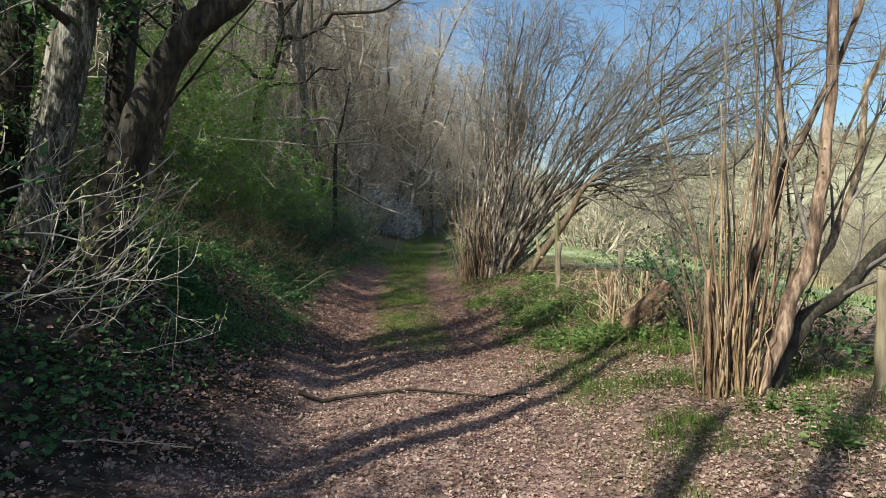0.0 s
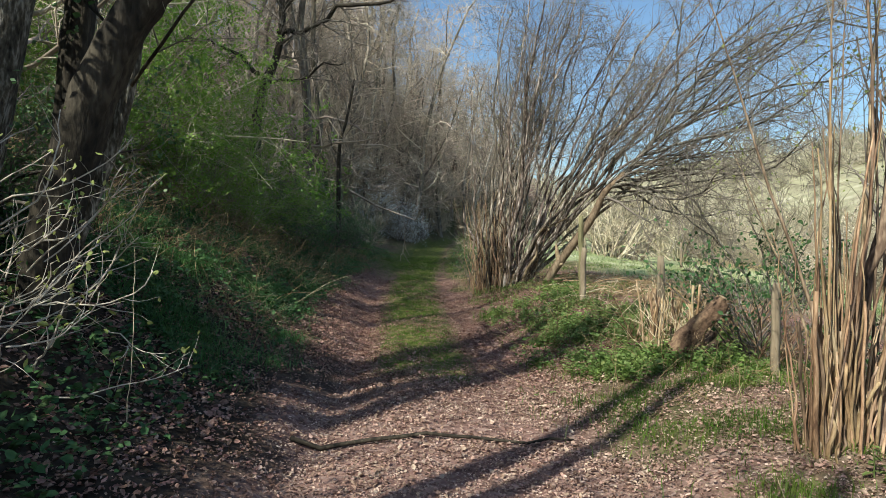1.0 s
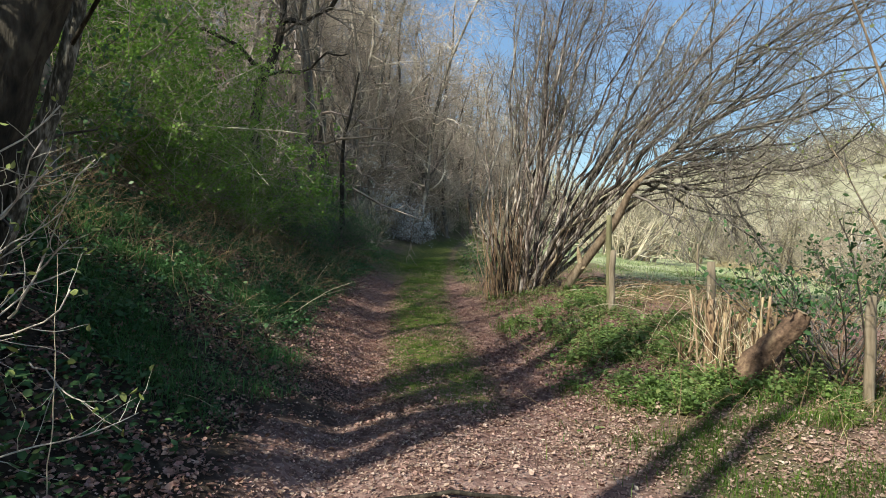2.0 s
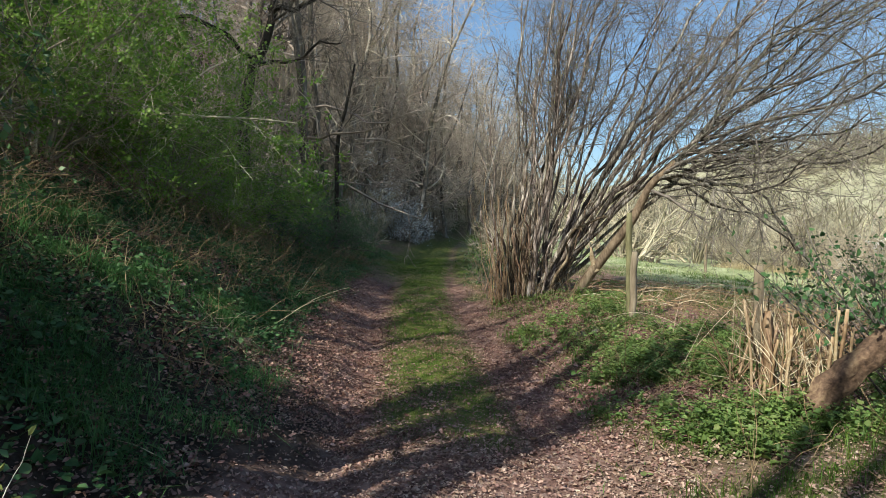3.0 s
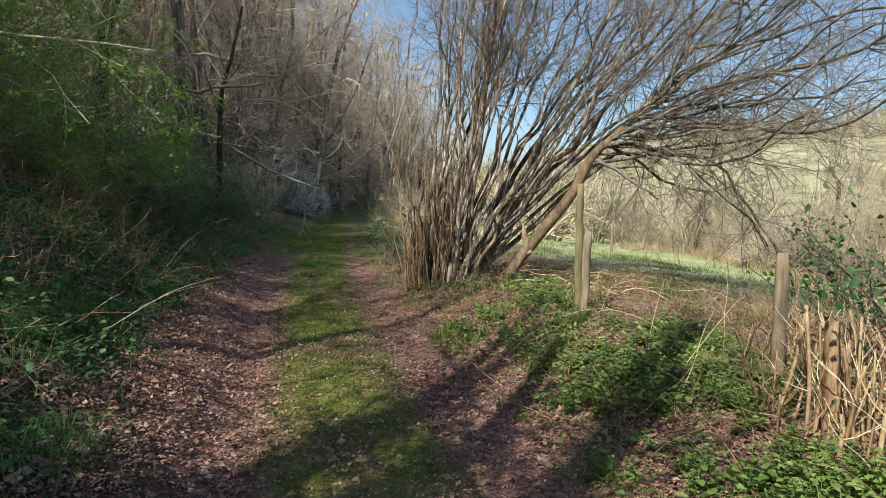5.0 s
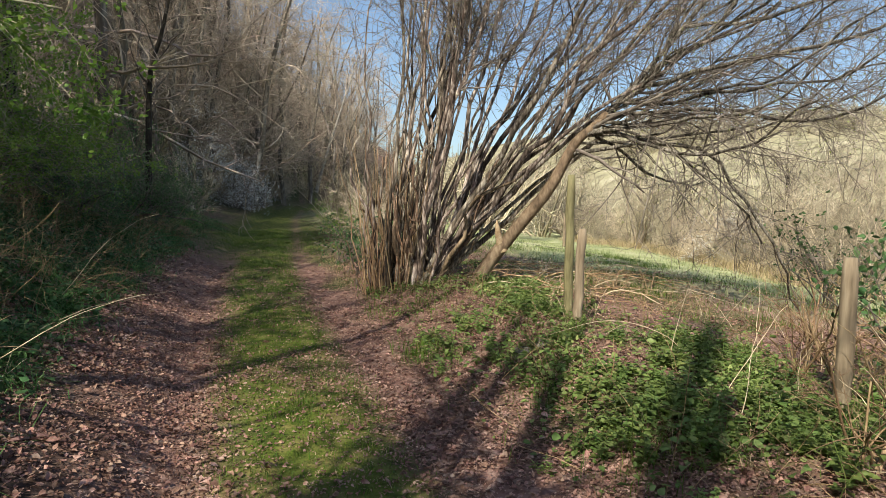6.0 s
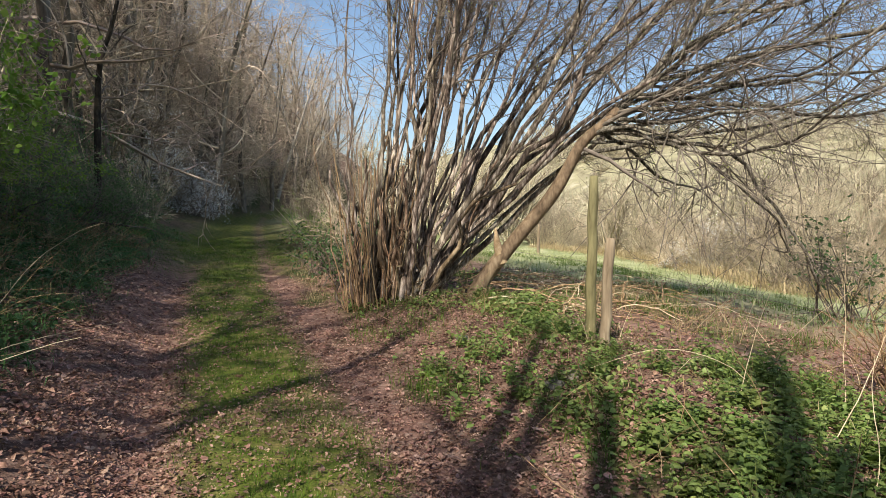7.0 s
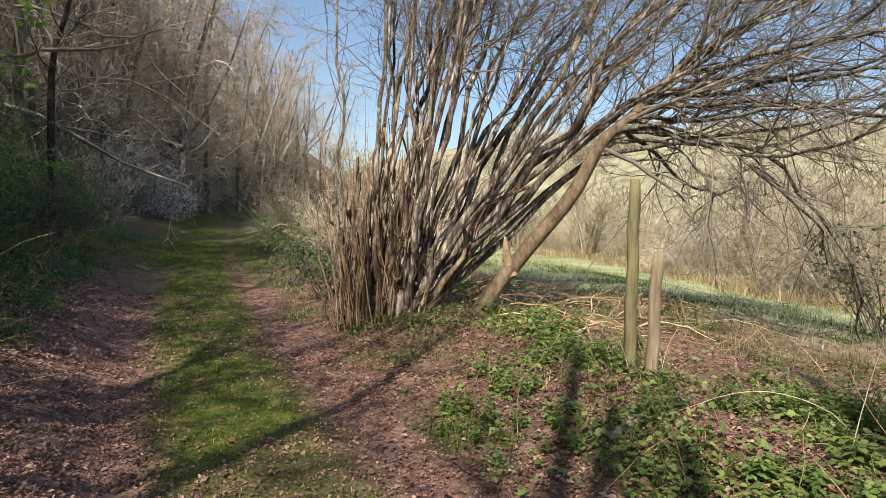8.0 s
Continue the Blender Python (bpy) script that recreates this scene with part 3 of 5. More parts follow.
def leaning_tree():
    place = at_ground(1.97, 15.75, -0.05)
    ob = thing("leaning_tree", place, "leaning smooth-barked tree with a broken stub and drooping bare boughs", "tree")
    line = spline([(1.97, 15.75, 0.2), (2.12, 15.7, 0.66), (2.5, 15.5, 1.25), (2.95, 15.2, 1.95), (3.22, 15.05, 2.55), (3.5, 14.9, 2.85), (3.95, 14.7, 3.4), (4.6, 14.4, 4.3), (5.3, 14.1, 5.4), (6.2, 13.8, 6.2)], 30)[None]
    rad = np.interp(np.linspace(0, 1, 30), [0, 0.1, 0.3, 0.5, 1], [0.125, 0.098, 0.082, 0.058, 0.02])[None]
    v, f = tubes(line[:, :18], rad[:, :18], 12, 0.2)
    trunk = part("trunk", mesh_of("trunk", local(v, place), f, M_TAN, smooth=True), ob)
    v, f = tubes(line[:, 17:], rad[:, 17:] * 0.8, 8, 0.2)
    part("bough", mesh_of("bough", local(v, place), f, M_OAK, smooth=True), ob)
    stub = spline([(2.38, 15.55, 0.98), (2.31, 15.55, 1.2), (2.27, 15.55, 1.44)], 6)[None]
    v, f = tubes(stub, np.array([[0.07, 0.065, 0.055, 0.045, 0.03, 0.01]]), 8, 0.3)
    part("broken_stub", mesh_of("broken_stub", local(v, place), f, M_CUT, smooth=False), trunk, "pale splintered stub")
    starts = line[0, [14, 15, 16, 17, 18, 19, 20, 22, 24, 13, 16, 18, 12, 14]]
    ways = np.array([(1, -0.35, 0.25), (1, 0.2, 0.0), (0.9, -0.7, 0.5), (1, -0.2, 0.45), (1, -0.6, 0.1), (0.8, 0.4, 0.5), (1, -0.3, 0.6), (1, 0.0, 0.5), (0.9, -0.4, 0.3), (0.9, -0.6, -0.05), (1, 0.5, 0.2), (1, -0.1, 0.15), (1, -0.3, 0.05), (0.9, 0.35, 0.0)])
    starts = np.concatenate([starts, line[0, [15, 17, 19, 21, 23, 25]]])
    ways = np.concatenate([ways, np.array([(1, -0.8, 0.2), (0.8, -1, 0.35), (1, -0.5, 0.7), (0.9, 0.5, 0.8), (1, -0.8, 0.4), (1, 0.1, 0.2)])])
    starts = np.concatenate([starts, line[0, [14, 16, 17, 18, 19, 20, 22, 24]]])
    ways = np.concatenate([ways, np.array([(0.9, -0.9, 0.25), (0.9, -0.7, 0.15), (0.8, -1, 0.5), (1, -0.8, 0.6), (0.7, -1, 0.3), (0.9, -0.9, 0.75), (1, -0.6, 0.35), (0.8, -0.9, 0.55)])])
    n = len(starts)
    A, RA = grow(starts, ways, rng.uniform(4.0, 7.2, n) * (0.7 + 0.5 * np.clip(ways[:, 2], 0, 0.6)), rng.uniform(0.014, 0.034, n), 18, 0.2, np.where(ways[:, 2] < 0.2, 0.04, 0.016), 0.3)
    for i in range(len(A)):
        v, f = tubes(A[i:i + 1], RA[i:i + 1], 6, 0.2)
        part("bough", mesh_of("bough", local(v, place), f, M_OAK, smooth=True), ob)
    B, RB = spawn(np.concatenate([A, line[:, 10:28]]), np.concatenate([RA, rad[:, 10:28]]), 13, (0.1, 1.0), (25, 70), (0.7, 2.2), 7, 0.2, -0.005, 0.5, least=0.005)
    C, RC = spawn(B, RB, 5, (0.15, 1.0), (25, 60), (0.3, 0.9), 5, 0.18, 0.0, 0.6, least=0.0035)
    D, RD = spawn(C, RC, 4, (0.2, 1.0), (25, 60), (0.12, 0.45), 4, 0.2, 0.0, 0.7, least=0.003)
    v, f = joined([tubes(B, RB, 5), tubes(C, RC, 4), tubes(D, RD, 3)])
    part("crown", mesh_of("crown", local(v, place), f, M_TWIG, smooth=True), ob, "tangled bare dark twigs", "stuff")
    q = D.reshape(-1, 3)[rng.integers(0, D.shape[0] * D.shape[1], 4000)]
    v, f = leaf_mesh(q, rng.normal(size=q.shape), rng.normal(size=q.shape), rng.uniform(0.015, 0.03, len(q)), rng.uniform(0.01, 0.02, len(q)))
    part("bud", mesh_of("bud", local(v, place), f, M_BUD), ob, "small leaf buds", "stuff")
    return ob


def near_hazel():
    base = (2.5, 5.48)
    shift = np.array([-0.16, -0.44, 0.0])
    place = at_ground(*base)
    ob = thing("hazel_coppice", place, "sunlit hazel coppice with tan shoots and thick stems beside the track", "tree")
    axis = (0.95, 0.3)
    knots = [
        [(2.72, 5.72, 0.05), (2.95, 5.78, 0.75), (3.3, 5.85, 1.7), (3.45, 5.95, 2.9), (3.6, 6.1, 5.2)],
        [(2.78, 5.8, 0.05), (3.2, 5.95, 0.7), (3.8, 6.15, 1.2), (4.6, 6.3, 1.9), (5.4, 6.4, 3.4)],
        [(2.7, 5.9, 0.05), (2.85, 6.0, 1.0), (3.1, 6.1, 2.0), (3.7, 6.2, 3.2), (4.4, 6.3, 5.2)],
        [(2.62, 5.86, 0.05), (2.72, 5.9, 1.0), (2.98, 5.95, 2.0), (3.1, 6.1, 3.2), (3.0, 6.3, 5.0)],
        [(2.8, 5.9, 0.05), (3.3, 6.2, 0.9), (3.9, 6.4, 1.9), (4.2, 6.5, 3.0), (4.9, 6.7, 5.0)],
    ]
    P = np.stack([spline(kn, 16) for kn in knots]) + shift
    P[:, 1:] += rng.normal(0, 0.018, P[:, 1:].shape)
    R = np.array([0.08, 0.085, 0.045, 0.045, 0.05])[:, None] * np.linspace(1, 0.42, 16)[None]
    R[:, 0] *= 1.25
    stems_as_parts(ob, P[:1], R[:1], M_BROWN)
    stems_as_parts(ob, P[1:2], R[1:2], M_SHADEBARK)
    stems_as_parts(ob, P[2:], R[2:], M_BROWN)
    PM, RM = shoots((2.52, 5.42), 0.12, 13, axis, (-8, 36), 40, (2.4, 4.6), (0.009, 0.022), 16, 0.045, 0.01)
    stems_as_parts(ob, PM, RM, M_BROWN, "stem")
    PS, RS = arching((2.34, 5.30), 0.20, 36, (1, 0.2), (-7, 9), (-9, 12), 60, (0.8, 2.5), (0.006, 0.016), 12, 0.009, 0.35)
    stems_as_parts(ob, PS, RS, M_SHOOT, "shoot")
    PT, RT = arching((2.36, 5.28), 0.22, 54, (1, 0.2), (-9, 14), (-10, 18), 70, (0.2, 1.2), (0.007, 0.020), 8, 0.006, 0.7)
    stems_as_parts(ob, PT[::3], RT[::3], M_BROWN, "shoot")
    stems_as_parts(ob, PT[1::3], RT[1::3], M_SHOOT, "shoot")
    stems_as_parts(ob, PT[2::3], RT[2::3], M_SHOOT, "shoot")
    B, RB = spawn(np.concatenate([P, PM]), np.concatenate([R, RM]), 6, (0.4, 1.0), (15, 50), (0.5, 1.5), 6, 0.15, 0.03, 0.42, least=0.004)
    C, RC = spawn(B, RB, 3, (0.2, 1.0), (20, 60), (0.2, 0.7), 5, 0.17, 0.02, 0.6, least=0.003)
    v, f = joined([tubes(B, RB, 5), tubes(C, RC, 3)])
    part("crown", mesh_of("crown", local(v, place), f, M_TWIG, smooth=True), ob, "thin bare twigs", "stuff")
    q = C.reshape(-1, 3)[rng.integers(0, C.shape[0] * C.shape[1], 1600)]
    v, f = leaf_mesh(q, rng.normal(size=q.shape), rng.normal(size=q.shape), rng.uniform(0.015, 0.035, len(q)), rng.uniform(0.012, 0.024, len(q)))
    part("bud", mesh_of("bud", local(v, place), f, M_BUD), ob, "small leaf buds", "stuff")


def cut_stump():
    base = (2.46, 8.78)
    place = at_ground(*base)
    ob = thing("coppice_stump", place, "cut coppice stump bristling with pale sawn stems and a split log", "stump")
    PS, RS = shoots(base, 0.24, 50, (0.3, 1), (-18, 18), 70, (0.25, 0.95), (0.005, 0.017), 6, 0.05, 0.01, 0.75)
    for i in range(len(PS)):
        v, f = tubes(PS[i:i + 1], RS[i:i + 1], 6, 0.2)
        part("cut_stem", mesh_of("cut_stem", local(v, place), f, M_SHOOT if i % 3 else M_CUT, smooth=True), ob)
    for kn, r in (([(2.16, 8.22, 0.1), (2.42, 8.12, 0.52), (2.80, 8.0, 0.97)], 0.092), ([(2.45, 8.5, 0.15), (2.75, 8.62, 0.35), (3.02, 8.8, 0.5)], 0.05), ([(2.36, 8.85, 0.1), (2.34, 8.87, 0.5), (2.33, 8.9, 1.0)], 0.045)):
        line = spline(kn, 15)[None] + rng.normal(0, 0.006, (1, 15, 3))
        v, f = tubes(line, r * np.linspace(1.2, 0.85, 15)[None], 14, 0.5)
        log = part("log", mesh_of("log", local(v, place), f, M_SHOOT if r < 0.048 else M_LOG, smooth=True), ob, "pale peeled stem" if r < 0.048 else "reddish split bark")
        tip = line[0, -1] + unit(line[0, -1] - line[0, -2]) * np.array([[0.002], [0.008]])
        v, f = tubes(tip[None], np.array([[r * 0.74, r * 0.66]]), 10, 0.15)
        part("sawn_face", mesh_of("sawn_face", local(v, place), f, M_CUT), log, "pale sawn wood")
    B, RB = spawn(PS, RS, 2, (0.3, 0.9), (20, 60), (0.2, 0.5), 5, 0.15, 0.0, 0.4, least=0.003)
    v, f = tubes(B, RB, 4)
    part("twig", mesh_of("twiggery", local(v, place), f, M_STALK), ob, "thin dry twigs", "stuff")


def bank_trees():
    """The group of old trunks on the bank at the start, with the bough that reaches over the track."""
    specs = [
        ("old tree with furrowed grey bark on the bank", M_OAK, [(-3.62, 5.6, 0.9), (-3.56, 5.6, 1.6), (-3.36, 5.6, 2.4), (-3.11, 5.6, 3.6), (-3.0, 5.6, 4.8), (-3.1, 5.7, 6.0), (-3.2, 5.75, 7.2)], 0.165, 7, (900, 19, 28, 0.5)),
        ("dark leaning tree with a forked bough over the track", M_SHADEBARK, [(-3.0, 5.65, 0.9), (-2.92, 5.6, 1.58), (-2.6, 5.6, 2.6), (-2.25, 5.65, 3.3), (-1.8, 5.8, 3.75), (-1.5, 5.9, 4.6), (-1.3, 6.0, 5.4)], 0.15, 6),
        ("dark upright tree in shade on the bank", M_SHADEBARK, [(-3.4, 6.4, 0.9), (-3.3, 6.4, 1.8), (-3.2, 6.4, 3.0), (-3.1, 6.5, 4.4), (-3.1, 6.6, 5.8), (-3.05, 6.65, 7.0)], 0.12, 4),
        ("tall slanting tree in shade on the bank", M_SHADEBARK, [(-3.45, 4.3, 0.6), (-3.3, 4.3, 2.0), (-3.15, 4.35, 3.6), (-3.05, 4.4, 4.8), (-2.95, 4.45, 6.4), (-2.85, 4.4, 8.4), (-2.9, 4.3, 10.2)], 0.14, 6, (900, 8, 36, 0.08)),
        ("dark upright tree in shade on the bank", M_SHADEBARK, [(-4.1, 5.9, 1.2), (-4.0, 5.9, 2.2), (-3.85, 5.9, 3.6), (-3.7, 6.0, 5.0), (-3.8, 6.1, 6.8), (-3.9, 6.2, 9.0)], 0.14, 7, (1100, 15, 27, 0.5)),
        ("tall tree on the bank that shades the track", M_OAK, [(-3.1, 2.1, 0.5), (-3.0, 2.1, 2.0), (-2.8, 2.1, 4.0), (-2.75, 1.95, 6.0), (-2.5, 1.7, 9.0)], 0.13, 2),
        ("tall slim tree on the bank that shades the track", M_OAK, [(-2.95, 1.75, 0.5), (-2.85, 1.7, 2.0), (-2.76, 1.65, 4.0), (-2.7, 1.25, 7.0), (-2.6, 1.1, 9.0)], 0.11, 2),
        ("tall tree on the bank that shades the track", M_OAK, [(-3.3, -2.9, 0.5), (-3.25, -2.9, 2.0), (-3.2, -2.9, 4.0), (-3.1, -2.9, 6.5), (-3.0, -2.8, 10.0)], 0.15, 6),
        ("tall tree on the bank that shades the track", M_OAK, [(-3.3, -1.8, 0.5), (-3.25, -1.8, 2.0), (-3.2, -1.8, 4.0), (-3.15, -1.8, 6.2), (-3.2, -1.7, 8.0)], 0.14, 3),
        ("slim mossy tree on the bank", M_OAK, [(-3.2, 6.1, 0.6), (-2.95, 6.1, 1.8), (-2.6, 6.1, 2.8), (-2.5, 6.2, 4.0), (-2.3, 6.4, 5.2)], 0.06, 3),
    ]
    for which, (label, mat, knots, r, boughs, *ivy) in enumerate(specs):
        reseed(410 + which)
        base = at_ground(knots[0][0], knots[0][1], -0.1)
        ob = thing("tree", base, label, "tree", "old trees on the bank")
        knots = [base] + [k for k in knots[1:]]
        line = spline(knots, 40)[None]
        rad = r * np.interp(np.linspace(0, 1, 40), [0, 0.08, 0.4, 1], [1.35, 1.08, 0.95, 0.4])[None]
        v, f = tubes(line, rad, 16, 0.26)
        part("trunk", mesh_of("trunk", local(v, base), f, mat, smooth=True), ob)
        A, RA = spawn(line, rad, boughs, (0.46, 0.97), (35, 75), (1.0, 2.8), 9, 0.16, 0.05, 0.3, least=0.014)
        for i in range(len(A)):
            v, f = tubes(A[i:i + 1], RA[i:i + 1], 6, 0.15)
            part("bough", mesh_of("bough", local(v, base), f, M_SHADEBARK, smooth=True), ob)
        B, RB = spawn(A, RA, 8, (0.15, 1.0), (25, 60), (0.4, 1.3), 6, 0.18, 0.0, 0.5, least=0.006)
        C, RC = spawn(B, RB, 6, (0.15, 1.0), (25, 65), (0.2, 0.7), 4, 0.2, 0.0, 0.6, least=0.004)
        v, f = joined([tubes(B, RB, 4), tubes(C, RC, 3)])
        part("crown", mesh_of("crown", local(v, base), f, M_TWIG, smooth=True), ob, "bare twigs", "stuff")
        # ivy leaves added, mostly out of view, to make the cast shade denser
        for n, low, high, reach in ivy:
            w = rng.integers(low, high, n)
            turn = rng.uniform(0, 2 * np.pi, n)
            q = line[0, w] + np.stack([np.cos(turn), np.sin(turn), 0 * turn], -1) * (rad[0, w] + 0.02 + reach * rng.random(n) ** 1.5)[:, None] + rng.normal(0, 0.07, (n, 3)) * np.array([0.4, 0.4, 1.6])
            v, f = leaf_mesh(q, rng.normal(size=q.shape), rng.normal(size=q.shape) + np.array([-0.4, -0.5, 0.6]), rng.uniform(0.05, 0.10, n), rng.uniform(0.04, 0.07, n))
            part("ivy", mesh_of("ivy", local(v, base), f, M_IVY), ob, "dark green ivy leaves added to thicken the tree's cast shade", "stuff")


def bough_over_track():
    """A taller tree up the bank whose dark boughs cross the upper view."""
    base = at_ground(-6.3, 22.4, -0.1)
    ob = thing("tree", base, "dark old oak high on the bank with crooked boughs", "tree")
    line = spline([base, (-6.5, 22.4, 4.6), (-6.3, 22.5, 6.4), (-5.85, 22.5, 7.4), (-5.6, 22.5, 9.0), (-5.9, 22.6, 12.5)], 24)[None]
    rad = np.linspace(0.2, 0.08, 24)[None]
    v, f = tubes(line, rad, 10, 0.15)
    part("trunk", mesh_of("trunk", local(v, base), f, M_SHADEBARK, smooth=True), ob)
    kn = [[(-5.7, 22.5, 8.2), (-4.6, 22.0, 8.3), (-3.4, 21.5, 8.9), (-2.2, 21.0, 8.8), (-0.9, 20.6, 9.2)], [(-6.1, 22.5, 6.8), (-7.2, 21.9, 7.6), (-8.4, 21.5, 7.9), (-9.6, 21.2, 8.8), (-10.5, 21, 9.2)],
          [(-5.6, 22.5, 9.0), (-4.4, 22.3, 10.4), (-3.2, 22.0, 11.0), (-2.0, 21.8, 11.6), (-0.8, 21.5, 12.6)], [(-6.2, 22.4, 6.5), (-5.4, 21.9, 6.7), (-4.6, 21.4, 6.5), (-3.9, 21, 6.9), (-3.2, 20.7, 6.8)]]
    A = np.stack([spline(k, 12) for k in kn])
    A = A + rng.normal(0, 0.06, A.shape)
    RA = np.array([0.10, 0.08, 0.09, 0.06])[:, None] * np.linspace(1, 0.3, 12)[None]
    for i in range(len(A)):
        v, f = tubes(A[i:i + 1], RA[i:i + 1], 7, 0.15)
        part("bough", mesh_of("bough", local(v, base), f, M_SHADEBARK, smooth=True), ob)
    B, RB = spawn(np.concatenate([A, line[:, 12:]]), np.concatenate([RA, rad[:, 12:]]), 14, (0.1, 1.0), (25, 70), (0.8, 2.4), 7, 0.2, 0.0, 0.4, least=0.012)
    C, RC = spawn(B, RB, 6, (0.15, 1.0), (25, 65), (0.4, 1.2), 5, 0.2, 0.0, 0.6, least=0.008)
    D, RD = spawn(C, RC, 3, (0.2, 1.0), (25, 60), (0.2, 0.6), 4, 0.18, 0.0, 0.7, least=0.006)
    v, f = joined([tubes(B, RB, 5), tubes(C, RC, 4), tubes(D, RD, 3)])
    part("crown", mesh_of("crown", local(v, base), f, M_TWIG, smooth=True), ob, "crooked bare twigs", "stuff")


# ---------------------------------------------------------------- bare wood on the hillside
def wood_tree(shape, near):
    """One bare woodland tree at the origin: trunk and crown, with fewer twigs for those far off."""
    tall, lean, forks = shape
    ob = thing("woodland_tree", (0, 0, 0), "slender bare woodland tree on the leafy hillside", "tree", "bare wood on the hillside")
    P, R = grow(np.array([[0, 0, -0.3]]), np.array([[lean, 0.05, 1.0]]), np.array([tall]), np.array([0.010 * tall + 0.01]), 14, 0.11, np.array([0.06]), 0.25)
    lines, rads = [P], [R]
    if forks:
        F1, RF = spawn(P, R, forks, (0.02, 0.3), (8, 28), (tall * 0.75, tall * 0.95), 14, 0.10, 0.05, 0.8)
        lines.append(F1)
        rads.append(RF)
    L, RL = np.concatenate(lines), np.concatenate(rads)
    v, f = tubes(L, RL, 6 if near else 5, 0.12)
    part("trunk", mesh_of("trunk", v, f, M_WOODBARK, smooth=True), ob)
    many = (24, 15, 11, 9)[forks] if near else (15, 9, 7, 6)[forks]
    B, RB = spawn(L, RL, many, (0.12, 1.0), (45, 105), (1.2, 5.0), 7 if near else 5, 0.30, 0.02, 0.42, taper=0.25, least=0.018)
    C, RC = spawn(B, RB, 6 if near else 5, (0.15, 1.0), (35, 95), (0.6, 2.0), 4 if near else 3, 0.32, 0.0, 0.6, least=0.011)
    D, RD = spawn(C, RC, 5, (0.15, 1.0), (35, 95), (0.35, 1.1), 3 if near else 2, 0.3, 0.0, 0.7, least=0.008 if near else 0.012)
    v, f = joined([tubes(B, RB, 3), tubes(C, RC, 3), tubes(D, RD, 3)])
    part("crown", mesh_of("crown", v, f, M_WOODTWIG, smooth=True), ob, "haze of bare twigs", "stuff")
    return ob


def bare_bush(wide, tall, n, near):
    ob = thing("bare_bush", (0, 0, 0), "bare tan thicket bush beyond the meadow", "bush", "thicket bushes")
    az = rng.uniform(0, 2 * np.pi, n)
    le = np.radians(rng.uniform(2, 50, n))
    way = np.stack([np.sin(le) * np.cos(az) * wide, np.sin(le) * np.sin(az) * wide, np.cos(le)], -1)
    st = np.stack([np.cos(az) * 0.3 * rng.random(n), np.sin(az) * 0.3 * rng.random(n), np.full(n, -0.15)], -1)
    thick = 1.0 if near else 2.2
    P, R = grow(st, way, rng.uniform(0.6, 1.0, n) * tall, rng.uniform(0.012, 0.024, n) * thick, 5, 0.13, 0.02 * np.ones(n), 0.35)
    v, f = tubes(P, R, 3)
    part("branchwork", mesh_of("branchwork", v, f, M_BUSH, smooth=True), ob, "", "stuff")
    B, RB = spawn(P, R, 7 if near else 5, (0.2, 1.0), (20, 60), (0.4 * tall / 2, tall / 2), 3, 0.16, 0.02, 0.6, least=0.008 * thick)
    C, RC = spawn(B, RB, 5 if near else 4, (0.15, 1.0), (25, 60), (0.2, 0.35 * tall / 1.6), 2, 0.15, 0.02, 0.7, least=0.006 * thick)
    v, f = joined([tubes(B, RB, 3), tubes(C, RC, 3)])
    part("twiggery", mesh_of("twiggery", v, f, M_BUSH, smooth=True), ob, "", "stuff")
    return ob


def leafy_shrub(name, label, tall, wide, leaves, leaf, mat, n=20, bark=M_TWIG):
    """A shrub with stems and many small leaves along its outer twigs."""
    ob = thing(name, (0, 0, 0), label, "shrub", "green shrubs on the bank")
    az = rng.uniform(0, 2 * np.pi, n)
    le = np.radians(rng.uniform(3, 62, n))
    way = np.stack([np.sin(le) * np.cos(az) * wide, np.sin(le) * np.sin(az) * wide, np.cos(le)], -1)
    P, R = grow(np.stack([np.cos(az) * 0.2, np.sin(az) * 0.2, np.full(n, -0.2)], -1), way, rng.uniform(0.4, 1.0, n) * tall, rng.uniform(0.015, 0.035, n), 9, 0.16, -0.01 * np.ones(n), 0.3)
    B, RB = spawn(P, R, 11, (0.12, 1.0), (25, 75), (0.2 * tall, 0.5 * tall), 5, 0.2, -0.01, 0.5, least=0.006)
    C, RC = spawn(B, RB, 4, (0.2, 1.0), (30, 75), (0.3, 1.0), 3, 0.2, -0.01, 0.6, least=0.004)
    v, f = joined([tubes(P, R, 5), tubes(B, RB, 3), tubes(C, RC, 3)])
    part("branchwork", mesh_of("branchwork", v, f, bark, smooth=True), ob, "", "stuff")
    leafy = C[rng.random(len(C)) < 0.55].reshape(-1, 3)
    q = np.concatenate([B[:, 3:].reshape(-1, 3), leafy, leafy, leafy])
    q = q[rng.integers(0, len(q), leaves)] + rng.normal(0, 0.055, (leaves, 3))
    nrm = rng.normal(size=q.shape) + np.array([0, 0, 1.0])
    v, f = kite_mesh(q, rng.normal(size=q.shape), nrm, rng.uniform(0.7, 1.3, leaves) * leaf, rng.uniform(0.5, 0.8, leaves) * leaf)
    part("foliage", mesh_of("foliage", v, f, mat), ob, "", "stuff")
    return ob


def plant(proto, places, first=True):
    """Stand copies of a prototype at places (x, y, turn, size); the prototype takes the first."""
    out = []
    for i, (x, y, turn, size) in enumerate(places):
        m = Matrix.LocRotScale(at_ground(x, y), Euler((0, 0, turn)), None)
        if i == 0:
            ob = proto
            ob.matrix_basis = m
        else:
            ob = copy_thing(proto, m)
        ob.scale = (size, size, size)
        out.append(ob)
    return out


